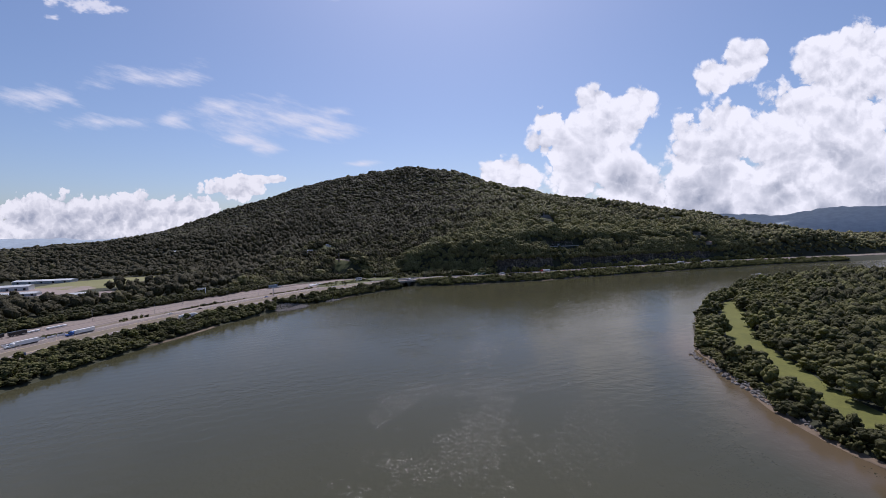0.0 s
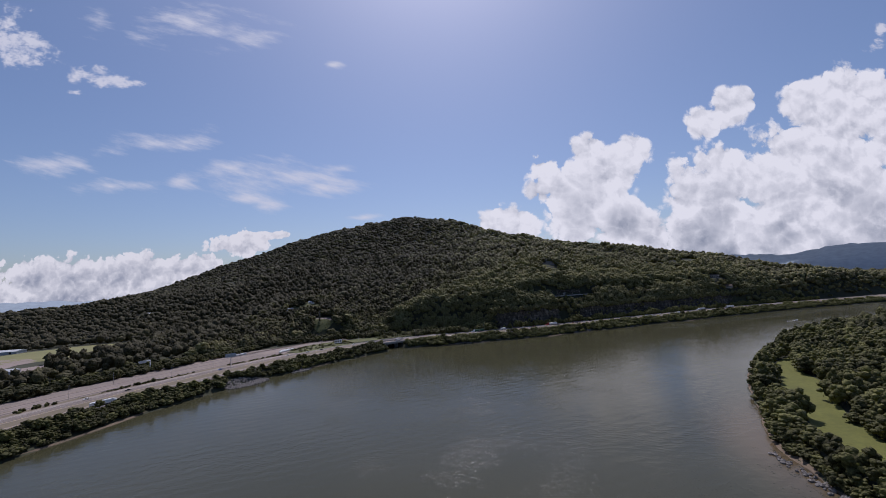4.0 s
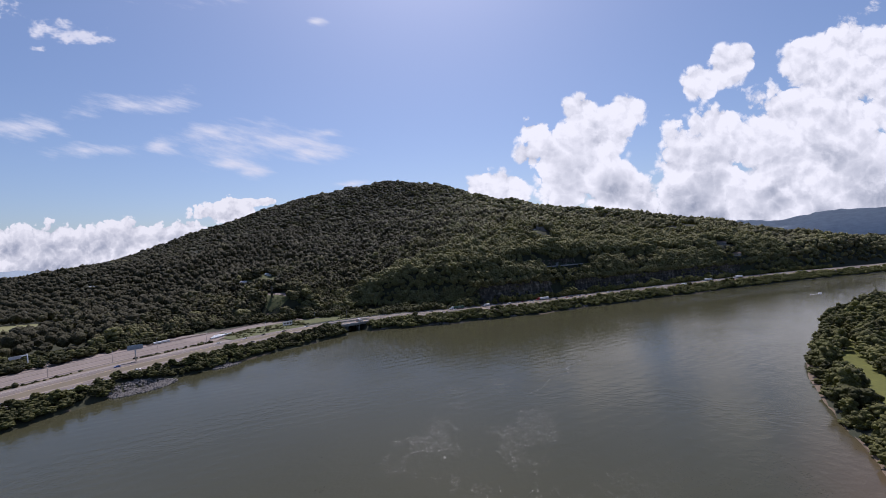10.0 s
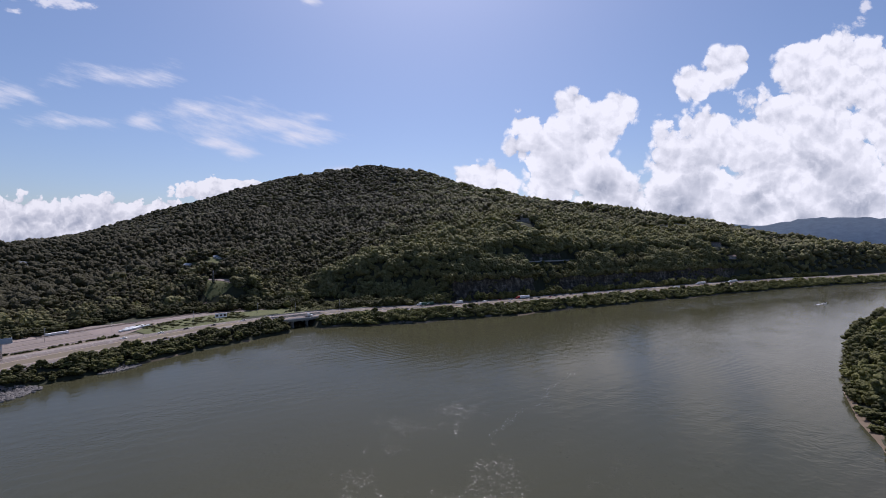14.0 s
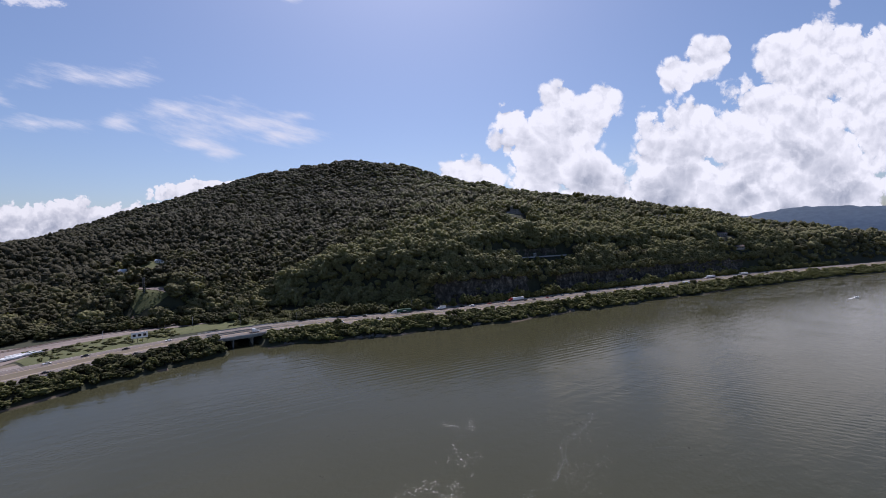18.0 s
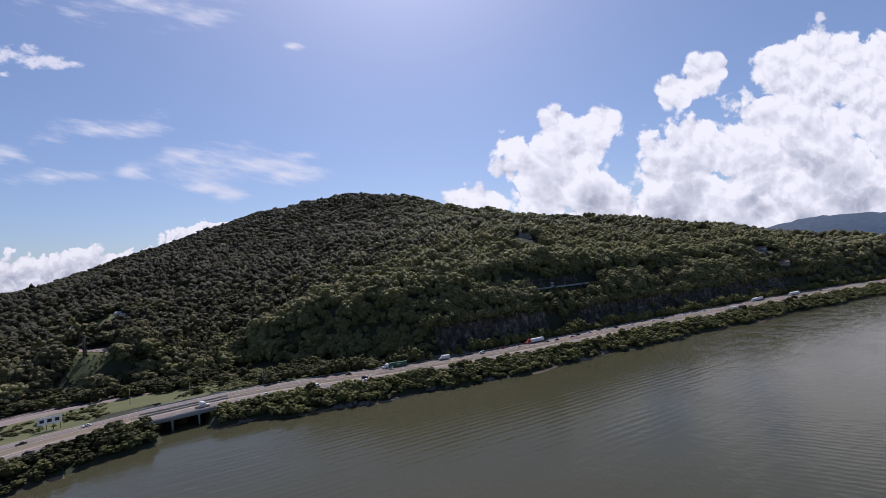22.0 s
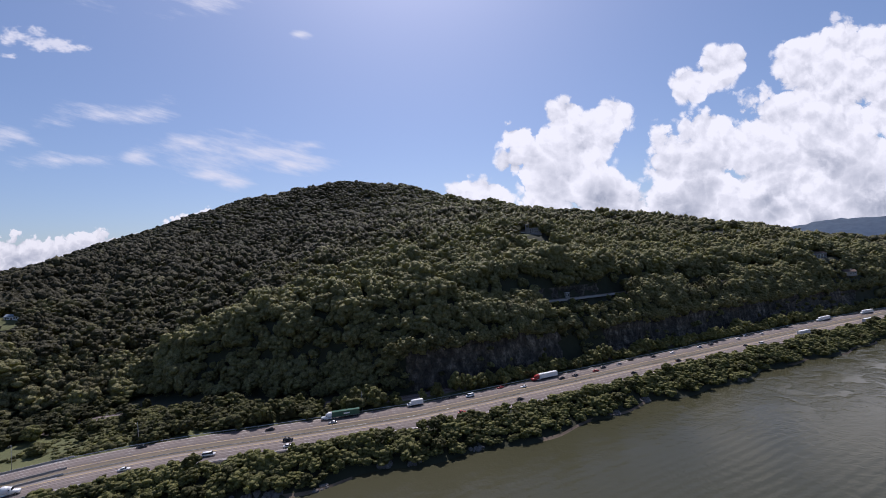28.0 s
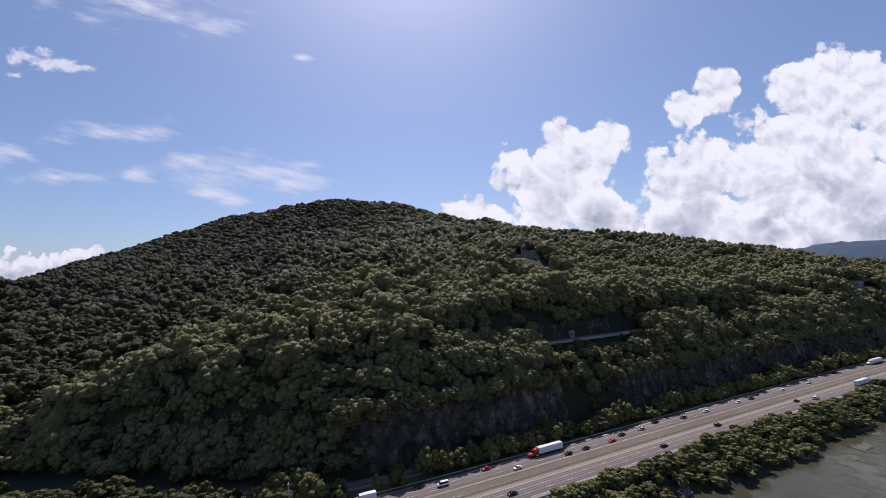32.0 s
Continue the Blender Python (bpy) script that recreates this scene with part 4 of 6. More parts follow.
def scatter(name, spots, radius, height, kinds, material, label, seed, tone=0.0, even=0.0):
    """Many crowns as one mesh: spots are places of their feet; tone: the stand's light or shade, put into its tint;
    even: how alike they are in size.
    """
    r = np.random.RandomState(seed)
    pick = r.randint(0, len(kinds), len(spots))
    vs, fs, ts, n = [], [], [], 0
    half, middle_ = (0.49, 0.57) if material is LEAF else (0.53, 0.52)
    for k, (kv, kf, kt) in enumerate(kinds):
        p = spots[pick == k]
        if not len(p):
            continue
        c = len(p)
        a = r.uniform(0, 6.28, c)
        stand = 1 + (0.4 - 0.3 * even) * waves(p[:, 0], p[:, 1], 21, 55, 2)
        w = radius * r.uniform(0.62 + 0.2 * even, 1.36 - 0.2 * even, c) * (0.5 + 0.5 * stand)
        h = height * r.uniform(0.72 + 0.15 * even, 1.25 - 0.15 * even, c) * stand
        ca, sa = np.cos(a)[:, None], np.sin(a)[:, None]
        x = (kv[:, 0] * ca - kv[:, 1] * sa) * w[:, None] + p[:, :1]
        y = (kv[:, 0] * sa + kv[:, 1] * ca) * w[:, None] + p[:, 1:2]
        z = (kv[:, 2] * half + middle_) * h[:, None] + p[:, 2:3]
        vs.append(np.stack([x, y, z], 2).reshape(-1, 3))
        fs.append((kf[None] + (np.arange(c) * len(kv))[:, None, None] + n).reshape(-1, 3))
        # stand tone and left-to-right grade paint the slopes' light and shade into leaf colour
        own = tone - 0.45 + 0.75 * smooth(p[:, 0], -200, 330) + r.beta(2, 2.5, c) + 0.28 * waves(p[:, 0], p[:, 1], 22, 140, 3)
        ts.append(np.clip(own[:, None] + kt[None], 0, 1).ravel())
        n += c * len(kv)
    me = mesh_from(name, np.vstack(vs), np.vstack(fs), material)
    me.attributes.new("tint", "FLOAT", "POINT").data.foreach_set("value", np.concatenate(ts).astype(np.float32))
    return tagged(new(name, me), label, "trees", kind="stuff")


def jittered(x0, x1, y0, y1, step, r):
    gx_, gy_ = np.meshgrid(np.arange(x0, x1, step), np.arange(y0, y1, step))
    p = np.stack([gx_.ravel(), gy_.ravel()], 1)
    return p + r.uniform(-0.42, 0.42, p.shape) * step


rf = np.random.RandomState(11)
LOOKOUT = (226, 312)
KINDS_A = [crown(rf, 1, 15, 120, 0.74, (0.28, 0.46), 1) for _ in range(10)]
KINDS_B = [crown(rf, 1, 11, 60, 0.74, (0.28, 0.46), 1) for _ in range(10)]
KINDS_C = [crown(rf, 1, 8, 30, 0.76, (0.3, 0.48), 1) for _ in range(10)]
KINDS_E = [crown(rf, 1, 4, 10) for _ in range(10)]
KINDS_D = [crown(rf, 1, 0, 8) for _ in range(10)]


def wooded(p):
    z, d, db = ground(p)
    return np.column_stack([p, on_ground(p) - 0.5]), d, db


OPEN = [(-201, 784, 18, 17), (-224, 795, 46, 6), (-202, 768, 14, 8), (-258, 888, 17, 22), (-302, 882, 16, 14), (252, 954, 21, 27), (640, 982, 23, 22), (10, 925, 16, 9), (-625, 745, 118, 108), (-515, 575, 85, 68),
        (-680, 620, 125, 88), (-780, 740, 110, 60), (-430, 860, 26, 12), (-540, 980, 24, 12), (-390, 1010, 18, 12), (-760, 1120, 40, 14), (300, 1130, 12, 8)]


def open_place(p):
    """Clearings, house plots and fields in the woods."""
    out = np.zeros(len(p), bool)
    for x, y, a, b in OPEN:
        out |= ((p[:, 0] - x) / a) ** 2 + ((p[:, 1] - y) / b) ** 2 < 1
    return out


p2 = jittered(-330, 800, 620, 1180, 9.3, rf)
s3, d3, db3 = wooded(p2)
foot = foot_of(p2[:, 0])
bare_rock = (d3 < foot + 3) & ((p2[:, 0] > 108) & (p2[:, 0] < 235) | (p2[:, 0] > 260) & (p2[:, 0] < 690))
ledge = (d3 > 64) & (d3 < 91) & ((p2[:, 0] > 222) & (p2[:, 0] < 318) | (p2[:, 0] > 385) & (p2[:, 0] < 450))
ok = (d3 > np.where((p2[:, 0] > -180) & (p2[:, 0] < -95), 124, foot - 1)) & ~bare_rock & ~ledge & ~open_place(p2)
low = ok & (d3 < 165)
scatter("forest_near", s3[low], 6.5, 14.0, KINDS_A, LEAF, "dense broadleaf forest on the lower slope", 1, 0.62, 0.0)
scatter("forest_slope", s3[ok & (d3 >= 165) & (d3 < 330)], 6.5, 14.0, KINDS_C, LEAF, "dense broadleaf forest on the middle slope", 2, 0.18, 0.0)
face = jittered(-330, 900, 640, 1010, 5.6, rf)
s3, d3, db3 = wooded(face)
foot = foot_of(face[:, 0])
rocky = (d3 < foot + 1.5) & ((face[:, 0] > 108) & (face[:, 0] < 240) | (face[:, 0] > 255) & (face[:, 0] < 690))
sel = (d3 > foot - 3) & ((d3 < foot + 26) | (d3 > 91) & (d3 < 122) & (face[:, 0] > 150) & (face[:, 0] < 470)) & ~rocky & ~((d3 > 64) & (d3 < 91) & ((face[:, 0] > 222) & (face[:, 0] < 318) | (face[:, 0] > 385) & (face[:, 0] < 450))) & ~open_place(face)
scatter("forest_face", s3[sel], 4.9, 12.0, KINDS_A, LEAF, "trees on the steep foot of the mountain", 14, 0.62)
steep = jittered(10, 300, 680, 830, 3.2, rf)
s3, d3, db3 = wooded(steep)
foot = foot_of(steep[:, 0])
sel = (d3 > foot - 4.5) & (d3 < foot + 9) & ((steep[:, 0] < 108) | (steep[:, 0] > 240) & (steep[:, 0] < 288))
scatter("foot_trees", s3[sel], 3.1, 7.0, KINDS_C, LEAF, "small trees on the steep foot of the mountain", 41, 0.55)
low_p = jittered(185, 460, 780, 960, 4.0, rf)
s3, d3, db3 = wooded(low_p)
view = (low_p[:, 0] > LOOKOUT[0]) & (low_p[:, 0] < LOOKOUT[1])
scatter("ledge_shrubs", s3[(d3 > 63) & (d3 < 77.5) & ~view], 3.6, 13.0, KINDS_B, LEAF, "small trees below the mountain road", 36, 0.1)
scatter("ledge_shrubs", s3[(d3 > 63) & (d3 < 77.5) & view], 2.8, 5.6, KINDS_B, SHRUB, "shrubs below the mountain road", 16)
lip = jittered(75, 700, 700, 1000, 4.6, rf)
s3, d3, db3 = wooded(lip)
shelf_x = (lip[:, 0] > 178) & (lip[:, 0] < 308) | (lip[:, 0] > 380) & (lip[:, 0] < 455)
sel = (d3 > foot_of(lip[:, 0]) + 1.0) & (d3 < np.where(shelf_x, 69, 72))
scatter("cliff_top_trees", s3[sel], 3.8, 7.0, KINDS_B, LEAF, "trees along the top of the cliffs", 7, 0.4)
p2 = jittered(-330, 800, 880, 1420, 10.0, rf)
s3, d3, db3 = wooded(p2)
belt = (d3 >= 330) & (d3 < 620)
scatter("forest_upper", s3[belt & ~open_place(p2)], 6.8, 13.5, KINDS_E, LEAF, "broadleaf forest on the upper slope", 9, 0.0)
p2 = jittered(-1900, 1700, 200, 2700, 12.0, rf)
s3, d3, db3 = wooded(p2)
dr_, _ = along(RIDGE, p2)
inbox = (p2[:, 0] > -330) & (p2[:, 0] < 800) & (p2[:, 1] > 620) & (p2[:, 1] < 1420) & (d3 < 620)
sel = ~inbox & (dr_ < 50) & (d3 > foot_of(p2[:, 0]) + 2) & ~open_place(p2)
near_left = (p2[:, 0] < -330) & (p2[:, 0] > -1150) & (p2[:, 1] < 1450)
remote = (p2[:, 1] > 1550) | (p2[:, 0] < -1000)
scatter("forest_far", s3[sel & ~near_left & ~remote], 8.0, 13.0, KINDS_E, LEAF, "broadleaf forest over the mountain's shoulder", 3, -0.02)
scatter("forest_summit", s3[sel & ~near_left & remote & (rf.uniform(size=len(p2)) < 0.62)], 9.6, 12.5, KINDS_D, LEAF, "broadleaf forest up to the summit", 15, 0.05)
p2 = jittered(-1150, -330, 200, 1450, 11.5, rf)
s3, d3, db3 = wooded(p2)
sel = (d3 > foot_of(p2[:, 0]) + 2) & ~open_place(p2)
close = p2[:, 0] > -640
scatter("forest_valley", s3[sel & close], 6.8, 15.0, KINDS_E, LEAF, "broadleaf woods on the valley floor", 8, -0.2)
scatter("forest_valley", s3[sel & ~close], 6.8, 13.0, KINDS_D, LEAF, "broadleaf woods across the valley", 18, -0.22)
p2 = jittered(-420, 1000, 60, 1010, 4.3, rf)
s3, d3, db3 = wooded(p2)
quiet = ((p2[:, 0] + 59) * 0.83 + (p2[:, 1] - 671) * 0.55)
stones = (((p2[:, 0] + 193) * 0.59 + (p2[:, 1] - 500) * 0.81) / 24) ** 2 + (((p2[:, 0] + 193) * 0.81 - (p2[:, 1] - 500) * 0.59) / 15) ** 2 < 1
sel = (d3 < -2.6) & (db3 < -30) & (s3[:, 2] > 0.25) & (np.abs(quiet) > 15.5) & ~stones
tall = rf.uniform(size=len(p2)) < 0.09
scatter("bank_shrubs", s3[sel & ~tall], 3.6, 4.9, KINDS_B, SHRUB, "bushes and small trees along the river bank", 4, 0.4)
bank_tree_spots = s3[sel & tall & (p2[:, 0] < 620)]
p2 = jittered(-430, 1000, 250, 1010, 5.6, rf)
s3, d3, db3 = wooded(p2)
foot = foot_of(p2[:, 0])
gap = (p2[:, 0] > 108) & (p2[:, 0] < 150) & (d3 > 40)
sel = (d3 > 38) & (d3 < foot - 16.5) & ((p2[:, 0] > -95) | (p2[:, 0] > -150) & (d3 > 92)) & ((np.abs((p2[:, 0] + 59) * 0.83 + (p2[:, 1] - 671) * 0.55) > 19) | (d3 > 50)) & ~gap
thin_out = rf.uniform(size=len(p2))
belt_p = jittered(140, 1000, 700, 1010, 3.9, rf)
b3, bd3, _ = wooded(belt_p)
scatter("verge_trees", b3[(bd3 > 39.6) & (bd3 < 45.5) & (rf.uniform(size=len(belt_p)) < 0.9)], 3.9, 9.0, KINDS_B, SHRUB, "unbroken belt of trees between highway and cliffs", 26, 0.25)
scatter("verge_trees", s3[sel & (p2[:, 0] <= 150) & ((p2[:, 0] > -42) & (d3 < foot - 19) | (thin_out < 0.1))], 4.2, 7.6, KINDS_B, SHRUB, "low trees between highway and railway", 6, 0.3)
creep = jittered(-430, 60, 560, 860, 3.4, rf)
c3, cd3, _ = wooded(creep)
cfoot = foot_of(creep[:, 0])
csel = (cd3 > 38) & (cd3 < cfoot - 16.5) & ((creep[:, 0] > -95) | (creep[:, 0] > -150) & (cd3 > 92)) & ((np.abs((creep[:, 0] + 59) * 0.83 + (creep[:, 1] - 671) * 0.55) > 19) | (cd3 > 50)) & (creep[:, 0] < -20)
scatter("kudzu", c3[csel & (rf.uniform(size=len(creep)) < 0.9)], 2.3, 2.3, KINDS_E, SHRUB, "low mounds of creeper and scrub between highway and railway", 27, 0.5)
p2 = jittered(-420, -150, 60, 620, 2.6, rf)
s3, d3, db3 = wooded(p2)
hedge = (d3 > 55) & (d3 < 59) & (rf.uniform(size=len(p2)) < 0.85) & (np.sin(p2[:, 1] / 9.0) + 1.2 * np.sin(p2[:, 1] / 23.0) > -0.6)
scatter("hedge", s3[hedge], 1.7, 2.5, KINDS_E, SHRUB, "row of bushes between highway and yard", 10, 0.2)
p2 = jittered(-560, -40, 100, 860, 7.0, rf)
s3, d3, db3 = wooded(p2)
foot = foot_of(p2[:, 0])
sel = (d3 > np.interp(p2[:, 0], (-330, -290, -250, -205, -110), (112, 118, 140, 120, 74))) & (d3 < foot + 2) & (p2[:, 0] < -95) & ~open_place(p2)
scatter("valley_trees", s3[sel], 5.0, 7.5, KINDS_B, SHRUB, "low trees below the wooded slope", 12, 0.2)
p2 = jittered(140, 1300, -120, 900, 8.5, rf)
s3, d3, db3 = wooded(p2)
_, kb = along(BEND, p2)
segb = np.r_[0, np.cumsum(np.linalg.norm(np.diff(BEND, axis=0), axis=1))]
sb = np.interp(kb, np.arange(len(BEND)), segb)
inside = (-db3 < MEADOW_IN(sb) + 2.5) & (-db3 > MEADOW_OUT(sb) + 1.5) & (sb < s_tip)
sel = (d3 < -40) & (db3 > 3.5) & ~inside
edge = sel & (db3 < 90) & (p2[:, 0] < 520)
scatter("bend_trees", s3[edge], 5.6, 11.0, KINDS_B, SHRUB, "dense trees around the grass strip on the bend", 5, -0.15)
scatter("bend_woods", s3[sel & ~edge & (p2[:, 1] > 60) & (p2[:, 0] < 800)], 5.6, 12.0, KINDS_E, SHRUB, "dense woods on the flat river bend", 13, -0.36)

# single trees on the river bank, each with its trunk
protos = []
for i in range(6):
    kv, kf, kt = KINDS_A[i]
    tr = new("tree")
    tagged(tr, ("small rounded tree leaning over the river bank", "bushy green tree on the river bank", "young leafy tree among bank shrubs")[i % 3], "tree", "river bank trees")
    cme = mesh_from("crown", kv * (3.4, 3.4, 3.3) + (0, 0, 4.6), kf, SHRUB)
    cme.attributes.new("tint", "FLOAT", "POINT").data.foreach_set("value", np.clip(0.2 + 0.12 * i + kt, 0, 1).astype(np.float32))
    cr = new("crown", cme)
    cr.parent = tr
    bm = bmesh.new()
    for a, b, r0, r1 in (((0, 0, -0.6), (0.15, 0.1, 2.4), 0.24, 0.17), ((0.15, 0.1, 2.4), (0.1, 0, 5.2), 0.17, 0.07), ((0.15, 0.1, 2.2), (1.6, 0.6, 4.6), 0.11, 0.04), ((0.15, 0.1, 2.3), (-1.4, -0.8, 4.7), 0.11, 0.04)):
        a, b = Vector(a), Vector(b)
        mm = Matrix.Translation((a + b) / 2) @ (b - a).to_track_quat("Z", "Y").to_matrix().to_4x4()
        bmesh.ops.create_cone(bm, cap_ends=True, segments=7, radius1=r0, radius2=r1, depth=(b - a).length, matrix=mm)
    tme = bpy.data.meshes.new("trunk")
    bm.to_mesh(tme)
    bm.free()
    tme.materials.append(BARK)
    tk = new("trunk", tme)
    tk.parent = tr
    protos.append(tr)
seen = set()
for i, (x, y, z) in enumerate(bank_tree_spots[:240]):
    k = i % 6
    m = pose(x, y, z + 0.3, 0, 0, rf.uniform(0, 360)) @ Matrix.Diagonal((*([rf.uniform(0.7, 1.15)] * 3), 1))
    if k in seen:
        ob = protos[k].copy()
        scene.collection.objects.link(ob)
        ob.matrix_basis = m
        for c in protos[k].children:
            cc = c.copy()
            scene.collection.objects.link(cc)
            cc.parent = ob
    else:
        seen.add(k)
        protos[k].matrix_basis = m

# shrubs that hang on the ledges of the cliffs
hang = []
for i in range(120):
    x = rf.uniform(92, 700)
    gap_ = 236 < x < 290
    z = rf.uniform(9, 31) if gap_ else 9 + 27 * rf.beta(1.6, 1.4)
    o = float(foot_of(np.array(x))) - (7.2 if not gap_ else 3.5) + (z - 9) * 0.22
    px, py, _ = at_run(run_on(RL, x, 717 + (x - 94) * 0.33), o)
    if rf.uniform() < (0.95 if gap_ else 0.62):
        hang.append((px, py, z - 1.2))
scatter("cliff_shrubs", np.array(hang), 2.3, 3.6, KINDS_B, LEAF, "shrubs rooted on the ledges of the cliffs", 19)

# trees that lean out over the brink of the cliffs
brink = []
for lo, hi, z1 in ((108, 268, 40), (280, 705, 37)):
    s0, s1 = run_on(RL, lo, 723 + (lo - 100) * 0.335), run_on(RL, hi, 723 + (hi - 100) * 0.335)
    for q in np.arange(s0, s1, 1.5):
        bxx = float(np.interp(q, run, RL[:, 0]))
        px, py, _ = at_run(q, float(foot_of(np.array(bxx))) - 4.6 + rf.uniform(0, 7))
        brink.append((px, py, z1 - rf.uniform(2.5, 8.0)))
scatter("brink_trees", np.array(brink), 3.4, 7.5, KINDS_B, LEAF, "trees leaning over the brink of the cliffs", 37, 0.4)

# bushes overhanging the shore of the bend, and woods on the far end of the slope
p2 = jittered(140, 560, -40, 680, 3.6, rf)
s3, d3, db3 = wooded(p2)
scatter("shore_shrubs", s3[(db3 > 0.6) & (db3 < 7) & (d3 < -40) & (rf.uniform(size=len(p2)) < 0.85)], 2.7, 4.2, KINDS_C, SHRUB, "bushes overhanging the silty shore", 28, -0.1)
p2 = jittered(690, 1400, 880, 1140, 7.0, rf)
s3, d3, db3 = wooded(p2)
scatter("forest_face", s3[(d3 > 56) & (d3 < 105)], 5.0, 11.0, KINDS_D, LEAF, "trees on the slope above the distant highway", 29, 0.1)

# ---- shapes shared by the built things ----


class Shape:
    """Collects boxes, prisms and rods into one mesh."""

    def __init__(self):
        self.bm = bmesh.new()

    def box(self, x0, x1, y0, y1, z0, z1, taper=0.0, bevel=0.0):
        v = [self.bm.verts.new(p) for p in ((x0, y0, z0), (x1, y0, z0), (x1, y1, z0), (x0, y1, z0), (x0 + taper, y0 + taper, z1), (x1 - taper, y0 + taper, z1), (x1 - taper, y1 - taper, z1), (x0 + taper, y1 - taper, z1))]
        made = [self.bm.faces.new([v[i] for i in q]) for q in ((3, 2, 1, 0), (4, 5, 6, 7), (0, 1, 5, 4), (1, 2, 6, 5), (2, 3, 7, 6), (3, 0, 4, 7))]
        if bevel:
            bmesh.ops.bevel(self.bm, geom=list({e for f in made for e in f.edges}), offset=bevel, segments=2, affect="EDGES")
        return self

    def prism(self, profile, y0, y1, bevel=0.0, slim=0.0):
        """A side profile (x, z) drawn out across y; slim narrows its upper points."""
        top = max(p[1] for p in profile)
        a = [self.bm.verts.new((x, y0 + slim * (z / top) ** 3, z)) for x, z in profile]
        b = [self.bm.verts.new((x, y1 - slim * (z / top) ** 3, z)) for x, z in profile]
        made = [self.bm.faces.new(a), self.bm.faces.new(b[::-1])]
        for i in range(len(a)):
            j = (i + 1) % len(a)
            made.append(self.bm.faces.new((a[j], a[i], b[i], b[j])))
        bmesh.ops.recalc_face_normals(self.bm, faces=made)
        if bevel:
            bmesh.ops.bevel(self.bm, geom=list({e for f in made for e in f.edges}), offset=bevel, segments=2, affect="EDGES")
        return self

    def rod(self, a, b, r0, r1=None, sides=8):
        a, b = Vector(a), Vector(b)
        q = (b - a).to_track_quat("Z", "Y").to_matrix().to_4x4()
        m = Matrix.Translation((a + b) / 2) @ q
        bmesh.ops.create_cone(self.bm, cap_ends=True, segments=sides, radius1=r0, radius2=r0 if r1 is None else r1, depth=(b - a).length, matrix=m)
        return self

    def mesh(self, name, material, shade=False):
        me = bpy.data.meshes.new(name)
        self.bm.to_mesh(me)
        self.bm.free()
        me.materials.append(material)
        for p in me.polygons:
            p.use_smooth = shade
        return me


def thing(name, x, y, z, rz, label, category, group=""):
    ob = new(name)
    ob.empty_display_size = 0.3
    ob.matrix_world = pose(x, y, z, 0, 0, rz)
    return tagged(ob, label, category, group)


# ---- vehicles: length along x, nose to +x, wheels on z = 0 ----
WHEEL = Shape().rod((0, -0.11, 0), (0, 0.11, 0), 0.34, sides=14).mesh("tyre", RUBBER)
RIM = Shape().rod((0, -0.12, 0), (0, 0.12, 0), 0.2, sides=10).mesh("rim", CHROME)
BIGW = Shape().rod((0, -0.28, 0), (0, 0.28, 0), 0.51, sides=16).mesh("tyre", RUBBER)
BIGR = Shape().rod((0, -0.29, 0), (0, 0.29, 0), 0.27, sides=10).mesh("rim", CHROME)


def wheels(parent, spots, big=False):
    for x, y in spots:
        w = part("wheel", BIGW if big else WHEEL, parent)
        w.location = (x, y, 0.51 if big else 0.34)
        part("rim", BIGR if big else RIM, w)


def car(name, paint, label, kind):
    """kind: sedan, suv or van."""
    ob = thing(name, 0, 0, 0, 0, label, "car" if kind != "van" else "van")
    ln, h, w = {"sedan": (4.8, 1.45, 1.82), "suv": (4.9, 1.75, 1.92), "van": (5.6, 2.1, 2.0)}[kind]
    a, waist = ln / 2, h * 0.6
    low = {"sedan": [(-a, 0.35), (a, 0.35), (a, 0.65), (a - 0.9, waist), (-a + 0.3, waist + 0.03), (-a, 0.8)],
           "suv": [(-a, 0.4), (a, 0.4), (a, 0.85), (a - 0.9, waist), (-a + 0.05, waist + 0.03), (-a, 0.8)],
           "van": [(-a, 0.4), (a, 0.4), (a, 0.9), (a - 0.7, waist), (-a, waist + 0.03), (-a, 0.8)]}[kind]
    part("body", Shape().prism(low, -w / 2, w / 2, 0.07).mesh("body", paint, True), ob)
    cab = {"sedan": [(-a + 0.6, waist), (a - 1.4, waist), (a - 2.1, h), (-a + 1.3, h)], "suv": [(-a + 0.1, waist), (a - 1.3, waist), (a - 2.0, h), (-a + 0.3, h)],
           "van": [(-a + 0.05, waist), (a - 0.75, waist), (a - 1.5, h), (-a + 0.1, h)]}[kind]
    part("windows", Shape().prism([(x, z - 0.05) for x, z in cab], -w / 2 + 0.07, w / 2 - 0.07, 0.03, 0.12).mesh("windows", GLASS_D, True), ob, "dark tinted windows")
    part("roof", Shape().box(cab[3][0], cab[2][0], -w / 2 + 0.17, w / 2 - 0.17, h - 0.07, h + 0.01, 0.04, 0.02).mesh("roof", paint, True), ob)
    for y in (-w / 2 + 0.3, w / 2 - 0.3):
        part("headlight", Shape().box(a - 0.06, a + 0.02, y - 0.2, y + 0.2, 0.6, 0.75).mesh("headlight", CHROME), ob, "clear headlight")
        part("tail_light", Shape().box(-a - 0.02, -a + 0.05, y - 0.16, y + 0.16, 0.72, 0.92).mesh("tail_light", AMBER), ob, "red tail light")
    wheels(ob, [(x, y) for x in (a - 0.95, -a + 0.95) for y in (-w / 2 + 0.1, w / 2 - 0.1)])
    return ob


